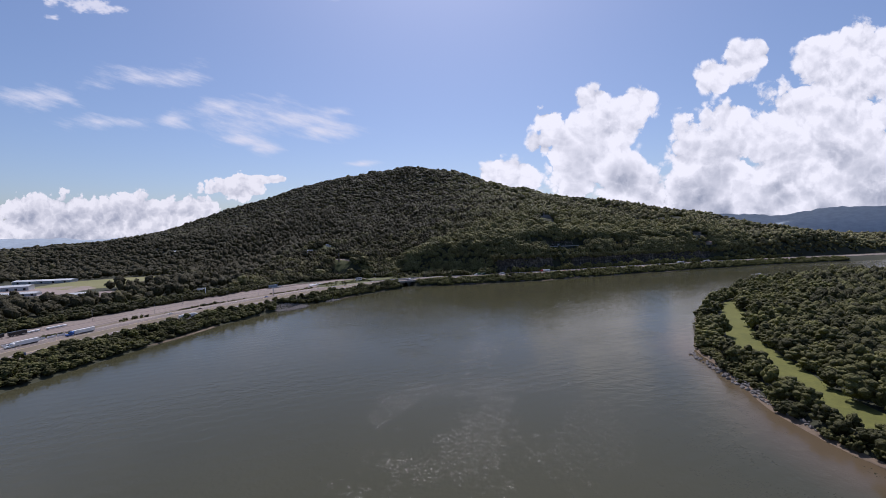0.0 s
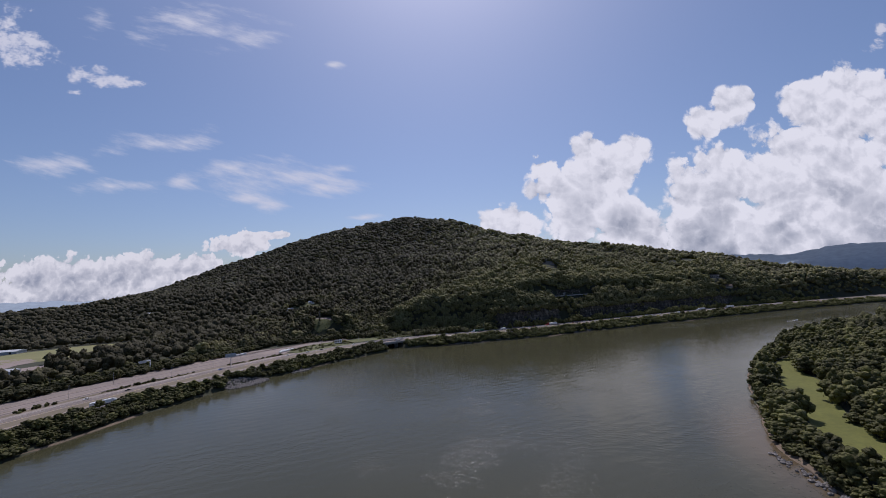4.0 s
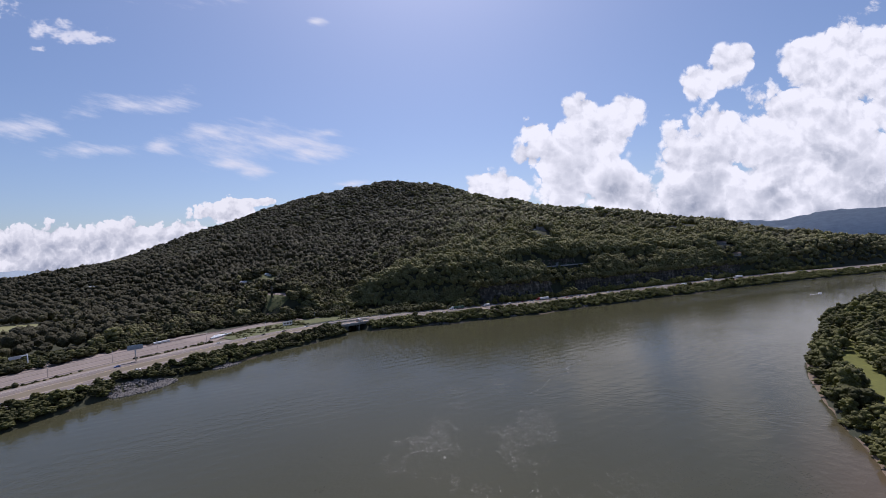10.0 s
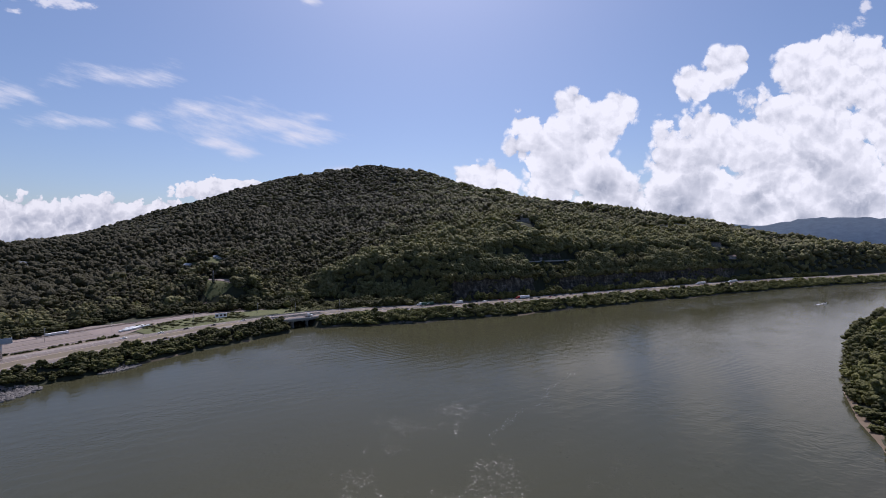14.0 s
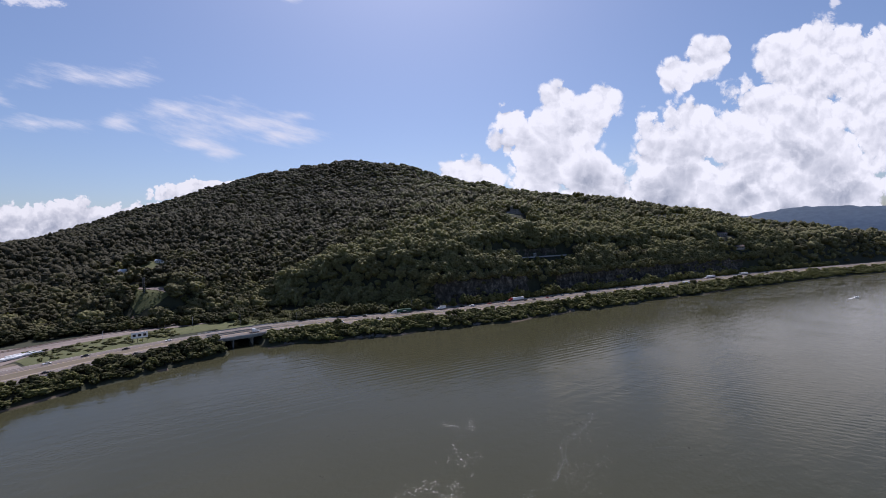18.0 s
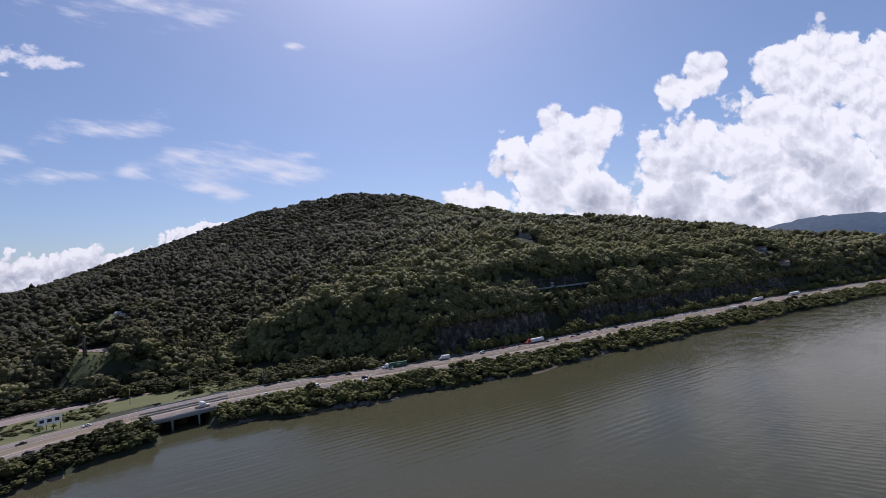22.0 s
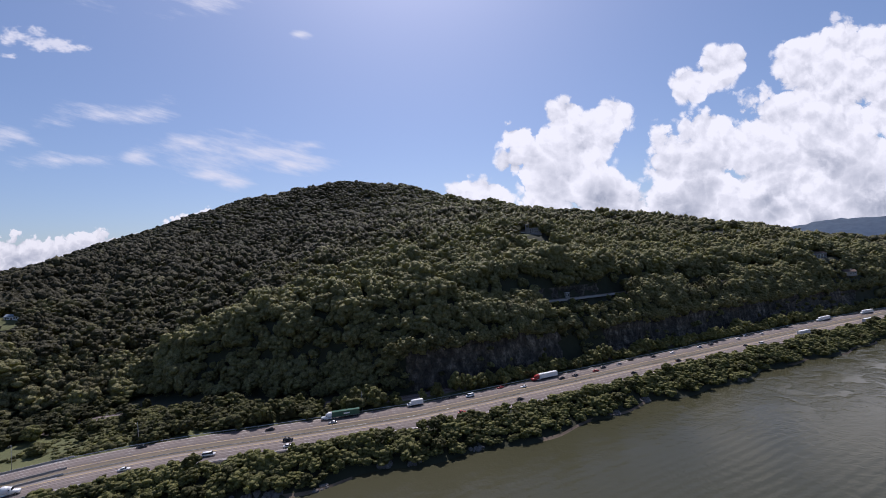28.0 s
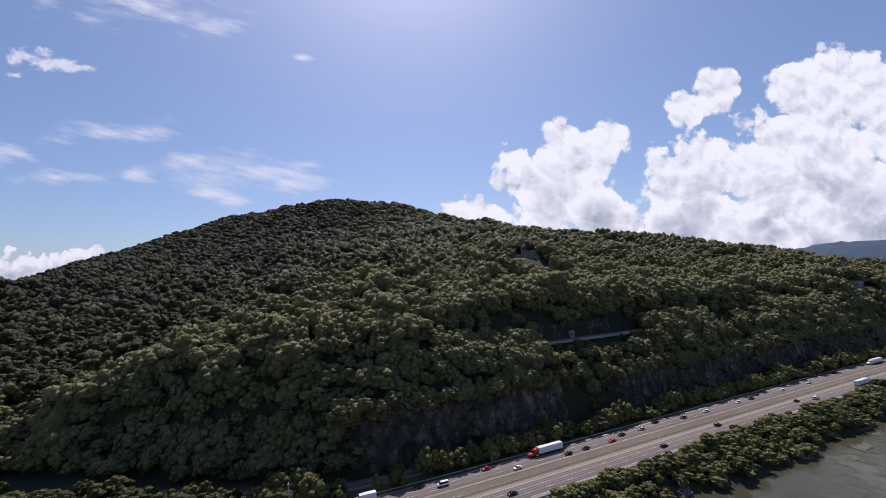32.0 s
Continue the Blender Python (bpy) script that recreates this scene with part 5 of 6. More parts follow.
def tractor_parts(ob, paint, x):
    """A long-nosed tractor unit whose cab ends at x; nose to +x."""
    hood = [(x + 0.2, 0.6), (x + 4.4, 0.6), (x + 4.5, 1.5), (x + 4.2, 1.75), (x + 2.5, 2.0), (x + 2.2, 2.1), (x + 1.9, 3.0), (x + 0.2, 3.1)]
    part("cab", Shape().prism(hood, -1.15, 1.15, 0.08).mesh("cab", paint, True), ob)
    part("sleeper", Shape().prism([(x - 1.5, 0.9), (x + 0.3, 0.9), (x + 1.7, 3.05), (x + 0.1, 3.85), (x - 1.5, 3.9)], -1.2, 1.2, 0.1).mesh("sleeper", paint, True), ob)
    part("windscreen", Shape().prism([(x + 2.24, 2.15), (x + 2.28, 2.2), (x + 2.0, 2.95), (x + 1.94, 2.95)], -1.02, 1.02).mesh("windscreen", GLASS_D), ob, "dark windscreen")
    for y in (-1.16, 1.16):
        part("side_window", Shape().box(x + 0.6, x + 1.6, y - 0.02, y + 0.02, 2.2, 2.85).mesh("side_window", GLASS_D), ob, "dark side window")
        part("fuel_tank", Shape().rod((x - 1.2, y * 0.9, 0.75), (x + 0.6, y * 0.9, 0.75), 0.34, sides=12).mesh("fuel_tank", CHROME), ob, "polished fuel tank")
        part("exhaust_stack", Shape().rod((x - 1.6, y * 0.85, 1.0), (x - 1.6, y * 0.85, 4.1), 0.09).mesh("exhaust_stack", CHROME), ob, "polished exhaust stack")
    part("bumper", Shape().box(x + 4.35, x + 4.65, -1.2, 1.2, 0.4, 0.8, 0.03).mesh("bumper", CHROME), ob, "polished bumper")
    part("chassis", Shape().box(x - 4.0, x + 4.2, -0.45, 0.45, 0.65, 0.95).mesh("chassis", DARK), ob, "dark chassis")
    wheels(ob, [(x + 3.3, -0.95), (x + 3.3, 0.95)] + [(xx, y) for xx in (x - 2.1, x - 3.4) for y in (-0.9, 0.9)], True)


def trailer_parts(ob, paint, x0, x1, stripe=None):
    part("trailer_box", Shape().box(x0, x1, -1.29, 1.29, 1.15, 4.1, 0.0, 0.05).mesh("trailer_box", paint), ob)
    part("roof_rail", Shape().box(x0, x1, -1.31, 1.31, 3.98, 4.06).mesh("roof_rail", CHROME), ob, "metal roof rail")
    part("floor_rail", Shape().box(x0, x1, -1.31, 1.31, 1.1, 1.22).mesh("floor_rail", STEEL), ob, "metal floor rail")
    for y in (-0.61, 0.61):
        part("rear_door", Shape().box(x0 - 0.04, x0, y - 0.59, y + 0.59, 1.25, 3.95).mesh("rear_door", paint), ob)
    for y in (-0.72, 0.72):
        part("landing_gear", Shape().box(x1 - 3.0, x1 - 2.8, y - 0.08, y + 0.08, 0.1, 1.15).mesh("landing_gear", STEEL), ob)
    for y in (-1.26, 1.26):
        part("side_skirt", Shape().box(x0 + 4.3, x1 - 3.6, y - 0.02, y + 0.02, 0.45, 1.12).mesh("side_skirt", DARK), ob, "dark side skirt")
    if stripe:
        for y in (-1.3, 1.3):
            part("lettering_bar", Shape().box(x0 + 5.5, x0 + 9.0, y - 0.01, y + 0.01, 2.3, 3.0).mesh("lettering_bar", stripe), ob, "pale bar on the side")
    wheels(ob, [(xx, y) for xx in (x0 + 1.4, x0 + 2.7) for y in (-0.9, 0.9)], True)


def semi(name, paint, box, label, stripe=None):
    ob = thing(name, 0, 0, 0, 0, label, "truck")
    tractor_parts(ob, paint, 6.0)
    trailer_parts(ob, box, -11.2, 4.4, stripe)
    return ob


PROTO = {
    "car_dark": car("car", DARK, "black sedan driving on the highway", "sedan"),
    "car_white": car("car", WHITE, "white sedan driving on the highway", "sedan"),
    "car_red": car("car", RED, "red sedan driving on the highway", "sedan"),
    "car_silver": car("car", SILVER, "silver sedan driving on the highway", "sedan"),
    "car_blue": car("car", BLUE, "blue sedan driving on the highway", "sedan"),
    "suv_dark": car("car", DARK, "black sport utility car on the highway", "suv"),
    "van_white": car("van", WHITE, "white delivery van on the highway", "van"),
    "semi_red": semi("truck", RED, WHITE, "red tractor pulling a white box trailer"),
    "semi_white": semi("truck", WHITE, WHITE, "white tractor pulling a white box trailer"),
    "semi_green": semi("truck", WHITE, GREEN, "white tractor pulling a dark green trailer", WHITE),
    "semi_blue": semi("truck", BLUE, WHITE, "blue tractor pulling a white box trailer"),
}
bob = thing("truck", 0, 0, 0, 0, "white tractor unit without a trailer", "truck")
tractor_parts(bob, WHITE, 0.0)
PROTO["tractor"] = bob
bx = thing("truck", 0, 0, 0, 0, "white box truck on the highway", "truck")
part("box", Shape().box(-5.0, 2.4, -1.2, 1.2, 0.95, 3.6, 0.0, 0.06).mesh("box", WHITE), bx)
part("cab", Shape().prism([(2.5, 0.55), (5.0, 0.55), (5.0, 1.4), (4.3, 1.6), (3.7, 2.4), (2.5, 2.5)], -1.05, 1.05, 0.08).mesh("cab", WHITE, True), bx)
part("windscreen", Shape().prism([(4.33, 1.62), (4.37, 1.66), (3.78, 2.36), (3.74, 2.32)], -0.95, 0.95).mesh("windscreen", GLASS_D), bx, "dark windscreen")
part("chassis", Shape().box(-5.0, 4.6, -0.4, 0.4, 0.55, 0.95).mesh("chassis", DARK), bx, "dark chassis")
wheels(bx, [(x, y) for x in (-2.8, 4.0) for y in (-0.85, 0.85)], True)
PROTO["box_truck"] = bx
used = set()


def drive(kind, s, offset, outbound):
    """Puts a vehicle on a lane at a run along the highway; outbound ones head the other way."""
    o = far_side(offset)(s) if outbound else offset
    x, y, head = at_run(s, float(o))
    m = pose(x, y, 9.0, 0, 0, math.degrees(head) + (180 if outbound else 0))
    if kind in used:
        ob = copy_thing(PROTO[kind], m)
    else:
        used.add(kind)
        ob = PROTO[kind]
        ob.matrix_basis = m
    tagged(ob, group="traffic on the highway")


L1, L2, L3 = 3.8, 7.3, 10.9
F1, F2, F3 = 2.9, 6.4, 9.9
for kind, s, o in (("semi_red", 1468, F3), ("car_red", 1509, F1), ("car_white", 1446, F1), ("car_dark", 1478, F1), ("car_dark", 1490, F1), ("car_dark", 1520, F2), ("car_dark", 1552, F3),
                   ("car_silver", 1536, F2), ("car_dark", 1573, F2), ("car_white", 1595, F2), ("car_white", 1629, F2), ("car_dark", 1656, F3), ("car_dark", 1644, F2), ("car_white", 1682, F2),
                   ("car_white", 1699, F3), ("car_white", 1718, F2), ("car_dark", 1765, F3), ("van_white", 1407, F2), ("car_dark", 1396, F3), ("car_red", 1432, F3), ("semi_white", 1830, F3)):
    drive(kind, s, o, True)
for kind, s, o in (("car_dark", 1225, F3), ("car_dark", 1284, F2), ("semi_green", 1322, F3), ("car_silver", 1318, F1), ("box_truck", 1370, F3), ("car_white", 1130, F2),
                   ("car_dark", 1105, F1), ("car_dark", 1085, F2), ("car_white", 1066, F2), ("car_white", 1040, F3), ("car_blue", 955, F2), ("car_dark", 870, F2), ("car_white", 842, F3),
                   ("semi_blue", 760, F2), ("semi_white", 725, F3), ("car_dark", 690, F1), ("semi_white", 1905, F2), ("car_dark", 1960, F1)):
    drive(kind, s, o, True)
for kind, s, o in (("car_dark", 1527, L2), ("suv_dark", 1578, L3), ("car_dark", 1662, L3), ("van_white", 1678, L2), ("semi_white", 1745, L2), ("car_red", 1391, L2), ("car_dark", 1431, L2),
                   ("tractor", 1187, L2), ("car_white", 1226, L2), ("van_white", 1260, L2), ("suv_dark", 1296, L3), ("car_white", 1297, L1), ("car_dark", 1106, L1), ("car_dark", 1059, L2),
                   ("car_white", 1033, L2), ("semi_white", 838, L1), ("car_white", 958, L2), ("car_dark", 880, L2), ("car_dark", 850, L1), ("car_dark", 815, L2), ("car_white", 770, L2),
                   ("semi_red", 1850, L1), ("car_white", 1900, L2), ("car_dark", 1945, L2)):
    drive(kind, s, o, False)

# parked trailers in the yard
park = thing("trailer", 0, 0, 0, 0, "white box trailer parked in the yard", "trailer", "parked trailers")
trailer_parts(park, WHITE, -7.8, 7.8)
first = True
for s, o, turn in ((1013, 113, 0), (1056, 76, 10), (1060, 81, 14), (1064, 86, 8), (1067, 80, 12), (752, 93, 0), (771, 93, 1)):
    x, y, head = at_run(s, o)
    m = pose(x, y, 8.76, 0, 0, math.degrees(head) + turn) @ Matrix.Diagonal((1, 1, 0.62, 1))
    if first:
        park.matrix_basis, first = m, False
    else:
        copy_thing(park, m)

# tank trailers and dark wagons further along the yard
ORANGE = plain("orange_paint", (0.5, 0.16, 0.05), 0.4)
for s, o, paint, label in ((708, 90, WHITE, "white tank trailer parked in the yard"), (722, 91, ORANGE, "orange tank trailer parked in the yard"), (694, 90, ORANGE, "orange tank trailer parked in the yard")):
    x, y, head = at_run(s, o)
    tank = thing("tank_trailer", x, y, 8.76, math.degrees(head), label, "trailer", "parked tank trailers")
    part("tank", Shape().rod((-5.6, 0, 2.4), (5.6, 0, 2.4), 1.25, sides=18).mesh("tank", paint, True), tank)
    for k in (-5.6, 5.6):
        part("tank_end", Shape().rod((k, 0, 2.4), (k + math.copysign(0.5, k), 0, 2.4), 1.25, 0.7, 18).mesh("tank_end", paint, True), tank)
    part("catwalk", Shape().box(-3, 3, -0.4, 0.4, 3.66, 3.78).mesh("catwalk", STEEL), tank, "steel catwalk")
    part("frame", Shape().box(-5.8, 5.8, -0.5, 0.5, 0.8, 1.15).mesh("frame", DARK), tank, "dark steel frame")
    wheels(tank, [(xx, yy) for xx in (-4.6, -3.3, 4.4) for yy in (-0.9, 0.9)], True)
for s in (732, 745):
    x, y, head = at_run(s, 91.5)
    wag = thing("box_wagon", x, y, 8.76, math.degrees(head), "dark box trailer parked in the yard", "trailer", "dark box trailers")
    trailer_parts(wag, DARK, -6.2, 6.2)
# long white barrier wall that parts the yard from the highway
for k in range(14):
    s = 672 + 6.2 * k
    x, y, head = at_run(s, 60.0 - 0.9 * k)
    wl_ = thing("barrier_wall", x, y, 8.7, math.degrees(head) - 8, "white concrete barrier block beside the highway", "barrier", "white barrier blocks")
    part("block", Shape().box(-3.0, 3.0, -0.3, 0.3, 0, 1.9, 0.08, 0.04).mesh("block", WHITE), wl_)
    part("foot", Shape().box(-3.05, 3.05, -0.5, 0.5, -0.1, 0.35, 0.06).mesh("foot", CONCRETE), wl_)

# ---- the twin bridge over the inlet ----
s_br = run_on(RL, -59, 671)
bx_, by_, bh = at_run(s_br, 0)
for lo, hi, label in ((-0.6, 15.6, "river-side concrete highway bridge over the inlet"), (22.0, 36.2, "inland concrete highway bridge over the inlet")):
    br = thing("bridge", bx_, by_, 0, math.degrees(bh), label, "bridge")
    part("deck", Shape().box(-24, 24, lo, hi, 7.6, 8.9).mesh("deck", CONCRETE), br)
    for y in (lo, hi - 0.4):
        part("parapet", Shape().box(-26, 26, y, y + 0.4, 8.9, 9.85, 0.06).mesh("parapet", CONCRETE), br, "pale concrete parapet")
    for i in range(5):
        y = lo + 1.2 + i * (hi - lo - 2.4) / 4
        part("girder", Shape().box(-20, 20, y - 0.25, y + 0.25, 6.6, 7.6).mesh("girder", CONCRETE), br)
    for x in (-7.5, 7.5):
        part("pier_cap", Shape().box(x - 0.7, x + 0.7, lo + 0.6, hi - 0.6, 5.6, 6.6, 0.0, 0.1).mesh("pier_cap", CONCRETE), br)
        for y in (lo + 2.5, (lo + hi) / 2, hi - 2.5):
            part("pier", Shape().rod((x, y, -3), (x, y, 5.7), 0.55, sides=12).mesh("pier", CONCRETE, True), br)
    for x in (-19, 19):
        part("abutment", Shape().box(x - 2.2, x + 2.2, lo, hi, -2.0, 7.7, 0.0, 0.05).mesh("abutment", CONCRETE), br)

# ---- boards, gantries and poles ----


def billboard(x, y, z, rz, wide, high, up, face, label):
    ob = thing("billboard", x, y, z, rz, label, "billboard")
    part("mast", Shape().rod((0, 0, 0), (0, 0, up + high * 0.5), 0.55, 0.45, 12).mesh("mast", STEEL, True), ob, "grey steel mast")
    for y0 in (-0.9, 0.6):
        part("panel", Shape().box(-wide / 2, wide / 2, y0, y0 + 0.3, up, up + high, 0.0, 0.05).mesh("panel", face), ob)
    part("walkway", Shape().box(-wide / 2, wide / 2, -1.9, -0.9, up - 0.35, up - 0.2).mesh("walkway", STEEL), ob)
    for x0 in (-wide / 2 + 1, 0, wide / 2 - 1):
        part("strut", Shape().rod((x0, -1.7, up - 0.3), (x0, 0.9, up + high - 0.4), 0.08).mesh("strut", STEEL), ob)
        part("lamp", Shape().box(x0 - 0.3, x0 + 0.3, -2.3, -1.9, up - 0.25, up - 0.05).mesh("lamp", STEEL), ob)
    return ob


billboard(-241, 556, 8.4, 38, 11.5, 3.8, 11.5, BOARD, "large faded blue billboard on a steel mast")
wb = thing("billboard", -146, 679, 8.4, 32, "white wooden billboard with three dark openings", "billboard")
part("panel", Shape().box(-7, 7, -0.25, 0.25, 4.8, 10.4, 0.0, 0.05).mesh("panel", WHITE), wb)
for x in (-4.4, 0, 4.4):
    part("opening", Shape().box(x - 1.3, x + 1.3, -0.29, -0.26, 6.4, 8.8).mesh("opening", GLASS_D), wb, "dark recessed square")
for x in (-6, -2, 2, 6):
    part("post", Shape().box(x - 0.18, x + 0.18, 0.25, 0.6, 0, 10.2).mesh("post", TIMBER), wb, "dark wooden post")
wb.scale = (0.8, 0.8, 0.85)
gx0, gy0, gh = at_run(918, 121)
gan = thing("sign_gantry", gx0, gy0, 8.5, math.degrees(gh) + 10, "white cantilever sign gantry beside the yard", "gantry")
part("column", Shape().rod((6, 0, 0), (6, 0, 14), 0.5, 0.4, 10).mesh("column", WHITE, True), gan)
part("beam", Shape().box(-7, 6.4, -0.5, 0.5, 12.8, 13.9, 0.1).mesh("beam", WHITE), gan)
part("sign_panel", Shape().box(-6.5, 1.5, -0.7, -0.5, 11.6, 14.4, 0.0, 0.05).mesh("sign_panel", ROOF_G), gan, "grey back of a road sign")
blue = thing("road_sign", *at_run(700, -2.2)[:2], 8.3, 40, "small blue road sign on two posts", "sign")
part("panel", Shape().box(-2.2, 2.2, -0.06, 0.06, 2.4, 5.0, 0.0, 0.02).mesh("panel", BLUE), blue)
for x in (-1.4, 1.4):
    part("post", Shape().rod((x, 0.1, 0), (x, 0.1, 5.0), 0.08).mesh("post", STEEL), blue)
lamp = thing("light_pole", 0, 0, 0, 0, "slim grey lighting pole beside the road", "pole", "roadside poles")
part("mast", Shape().rod((0, 0, 0), (0, 0, 12), 0.16, 0.09).mesh("mast", STEEL, True), lamp)
part("arm", Shape().rod((0, 0, 11.8), (0, -2.6, 12.4), 0.07, 0.05).mesh("arm", STEEL, True), lamp)
part("lantern", Shape().box(-0.18, 0.18, -3.2, -2.5, 12.32, 12.48, 0.03).mesh("lantern", ROOF_G), lamp)
part("base", Shape().box(-0.3, 0.3, -0.3, 0.3, -0.3, 0.3, 0.04).mesh("base", CONCRETE), lamp)
spots = [(1222, 38.5), (1336, 38.2), (1150, 63), (1100, 62), (1040, 66), (1000, 86), (960, 64), (920, 66), (880, 90), (840, 66), (1180, 40), (800, 92)]
for i, (s, o) in enumerate(spots):
    x, y, head = at_run(s, o)
    m = pose(x, y, 8.5, 0, 0, math.degrees(head))
    if i:
        copy_thing(lamp, m)
    else:
        lamp.matrix_basis = m

# ---- buildings ----


def gable(x0, x1, y0, y1, z0, z1, over=0.4):
    """A ridged roof along x."""
    ym, sh = (y0 + y1) / 2, Shape()
    bm = sh.bm
    p = [(x0 - over, y0 - over, z0), (x1 + over, y0 - over, z0), (x1 + over, y1 + over, z0), (x0 - over, y1 + over, z0), (x0 - over, ym, z1), (x1 + over, ym, z1)]
    v = [bm.verts.new(q) for q in p] + [bm.verts.new((q[0], q[1], q[2] - 0.25)) for q in p[:4]]
    for q in ((0, 1, 5, 4), (2, 3, 4, 5), (3, 0, 4), (1, 2, 5), (0, 6, 7, 1), (1, 7, 8, 2), (2, 8, 9, 3), (3, 9, 6, 0), (9, 8, 7, 6)):
        bm.faces.new([v[i] for i in q])
    bmesh.ops.recalc_face_normals(bm, faces=bm.faces)
    return sh


def windows(ob, xs, y, z0, z1, w, glass=GLASS_D, frame_mat=WHITE):
    for x in xs:
        f = part("window", Shape().box(x - w / 2 - 0.1, x + w / 2 + 0.1, y - 0.06, y + 0.02, z0 - 0.1, z1 + 0.1).mesh("window", frame_mat), ob)
        part("pane", Shape().box(x - w / 2, x + w / 2, y - 0.09, y - 0.061, z0, z1).mesh("pane", glass), f, "dark window pane")


def house(x, y, rz, wide, deep, high, wall, roof, label, storeys=2):
    z = float(on_ground(np.array([[x, y]], float))[0]) - 0.3
    ob = thing("house", x, y, z, rz, label, "house")
    part("wall", Shape().box(-wide / 2, wide / 2, -deep / 2, deep / 2, -2.0, high).mesh("wall", wall), ob)
    part("roof", gable(-wide / 2, wide / 2, -deep / 2, deep / 2, high, high + deep * 0.32).mesh("roof", roof), ob)
    part("chimney", Shape().box(wide * 0.2, wide * 0.2 + 0.9, -0.4, 0.5, high, high + deep * 0.32 + 1.0).mesh("chimney", STONE), ob)
    part("door", Shape().box(-0.55, 0.55, -deep / 2 - 0.05, -deep / 2 + 0.02, 0.2, 2.3).mesh("door", ROOF_B), ob, "brown front door")
    for k in range(storeys):
        windows(ob, [wide * q for q in (-0.36, -0.2, 0.2, 0.36)], -deep / 2, 1.2 + 2.8 * k, 2.5 + 2.8 * k, 1.1)
    return ob


house(-264, 912, 12, 11, 7, 3.4, WHITE, SKYROOF, "white house with a pale blue roof among trees", 1)
house(-300, 893, -15, 11, 8, 3.2, WHITE, ROOF_G, "small white cottage with a grey roof", 1)
house(-428, 858, 20, 13, 8, 3.4, WHITE, ROOF_G, "low white house in a clearing of the woods", 1)
house(-540, 980, -10, 14, 9, 5.4, WHITE, ROOF_B, "white house with a brown roof in the woods")
house(-760, 1118, 5, 14, 9, 5.4, WHITE, ROOF_G, "white house with a grey roof in the woods")

# the stone castle-like house halfway up
cx, cy = 257, 982
cz = float(on_ground(np.array([[cx, cy]], float))[0])
cas = thing("stone_castle", cx, cy, cz, -14, "grey stone castle with a square tower on the slope", "castle")
part("hall", Shape().box(-4, 17, -5, 7, -3, 11).mesh("hall", STONE), cas)
part("tower", Shape().box(-11, -4, -4, 5, -3, 19).mesh("tower", STONE), cas)
part("wing", Shape().box(-26, -11, -3, 6, -3, 5.5).mesh("wing", STONE), cas)
part("wing_roof", gable(-26, -11, -3, 6, 5.5, 8.0).mesh("wing_roof", ROOF_B), cas, "brown shingle roof")
for x0, x1, y0, y1, z in ((-4, 17, -5, 7, 11), (-11, -4, -4, 5, 19)):
    k = x0 + 0.3
    while k < x1 - 0.8:
        part("merlon", Shape().box(k, k + 0.9, y0, y0 + 0.5, z, z + 1.0).mesh("merlon", STONE), cas)
        k += 1.9
    part("coping", Shape().box(x0 - 0.15, x1 + 0.15, y0 - 0.15, y0 + 0.6, z - 0.3, z).mesh("coping", CONCRETE), cas)
windows(cas, (-1, 3, 7, 11, 15), -5, 1.5, 4.0, 1.4, GLASS_D, CONCRETE)
windows(cas, (-1, 3, 7, 11, 15), -5, 6.0, 8.6, 1.4, GLASS_D, CONCRETE)
windows(cas, (-9, -6), -4, 11.5, 14.5, 1.1, GLASS_D, CONCRETE)
windows(cas, (-23, -19, -15), -3, 1.2, 3.4, 1.6, GLASS_D, CONCRETE)
part("terrace", Shape().box(-28, 19, -10, -5, -6, -0.4).mesh("terrace", STONE), cas, "stone terrace")
part("awning", Shape().prism([(-20, 2.2), (-13, 2.2), (-13.6, 3.6), (-19.4, 3.6)], -8, -3.2).mesh("awning", WHITE), cas, "white awning")

cas.scale = (0.62, 0.62, 0.58)

# the long low restaurant-like house further along
rx, ry = 640, 1001
rz_ = float(on_ground(np.array([[rx, ry]], float))[0])
inn = thing("hillside_house", rx, ry, rz_, -8, "long brown-roofed house on the wooded spur", "house")
part("wall", Shape().box(-17, 17, -6, 6, -5, 6).mesh("wall", STONE), inn)
part("roof", gable(-17, 17, -6, 6, 6, 9.2, 1.2).mesh("roof", ROOF_B), inn)
part("porch_roof", Shape().prism([(-16, 3.6), (16, 3.6), (16, 3.9), (-16, 3.9)], -9.5, -6.0).mesh("porch_roof", WHITE), inn, "white porch roof")
for x in (-15, -9, -3, 3, 9, 15):
    part("porch_post", Shape().box(x - 0.15, x + 0.15, -9.3, -9.0, -4, 3.6).mesh("porch_post", WHITE), inn)
windows(inn, (-12, -6, 0, 6, 12), -6, 0.8, 2.8, 2.2)
inn.scale = (0.62, 0.62, 0.62)
house(655, 975, -20, 12, 8, 3.6, CONCRETE, ROOF_B, "small brown-roofed house on the spur", 1)

# the hut and sign on the upper road
hx, hy, hh = at_run(1541, 89.0)
hut = thing("kiosk", hx, hy, 55.9, math.degrees(hh), "small pale kiosk beside the mountain road", "kiosk")
part("wall", Shape().box(-2.2, 2.2, -0.9, 0.9, 0, 4.4).mesh("wall", CONCRETE), hut)
part("roof", Shape().box(-2.5, 2.5, -1.2, 1.2, 4.4, 4.7, 0.1).mesh("roof", ROOF_G), hut)
windows(hut, (-1.0, 1.0), -0.9, 1.4, 3.0, 1.0)

# ---- sheds and lots in the valley ----


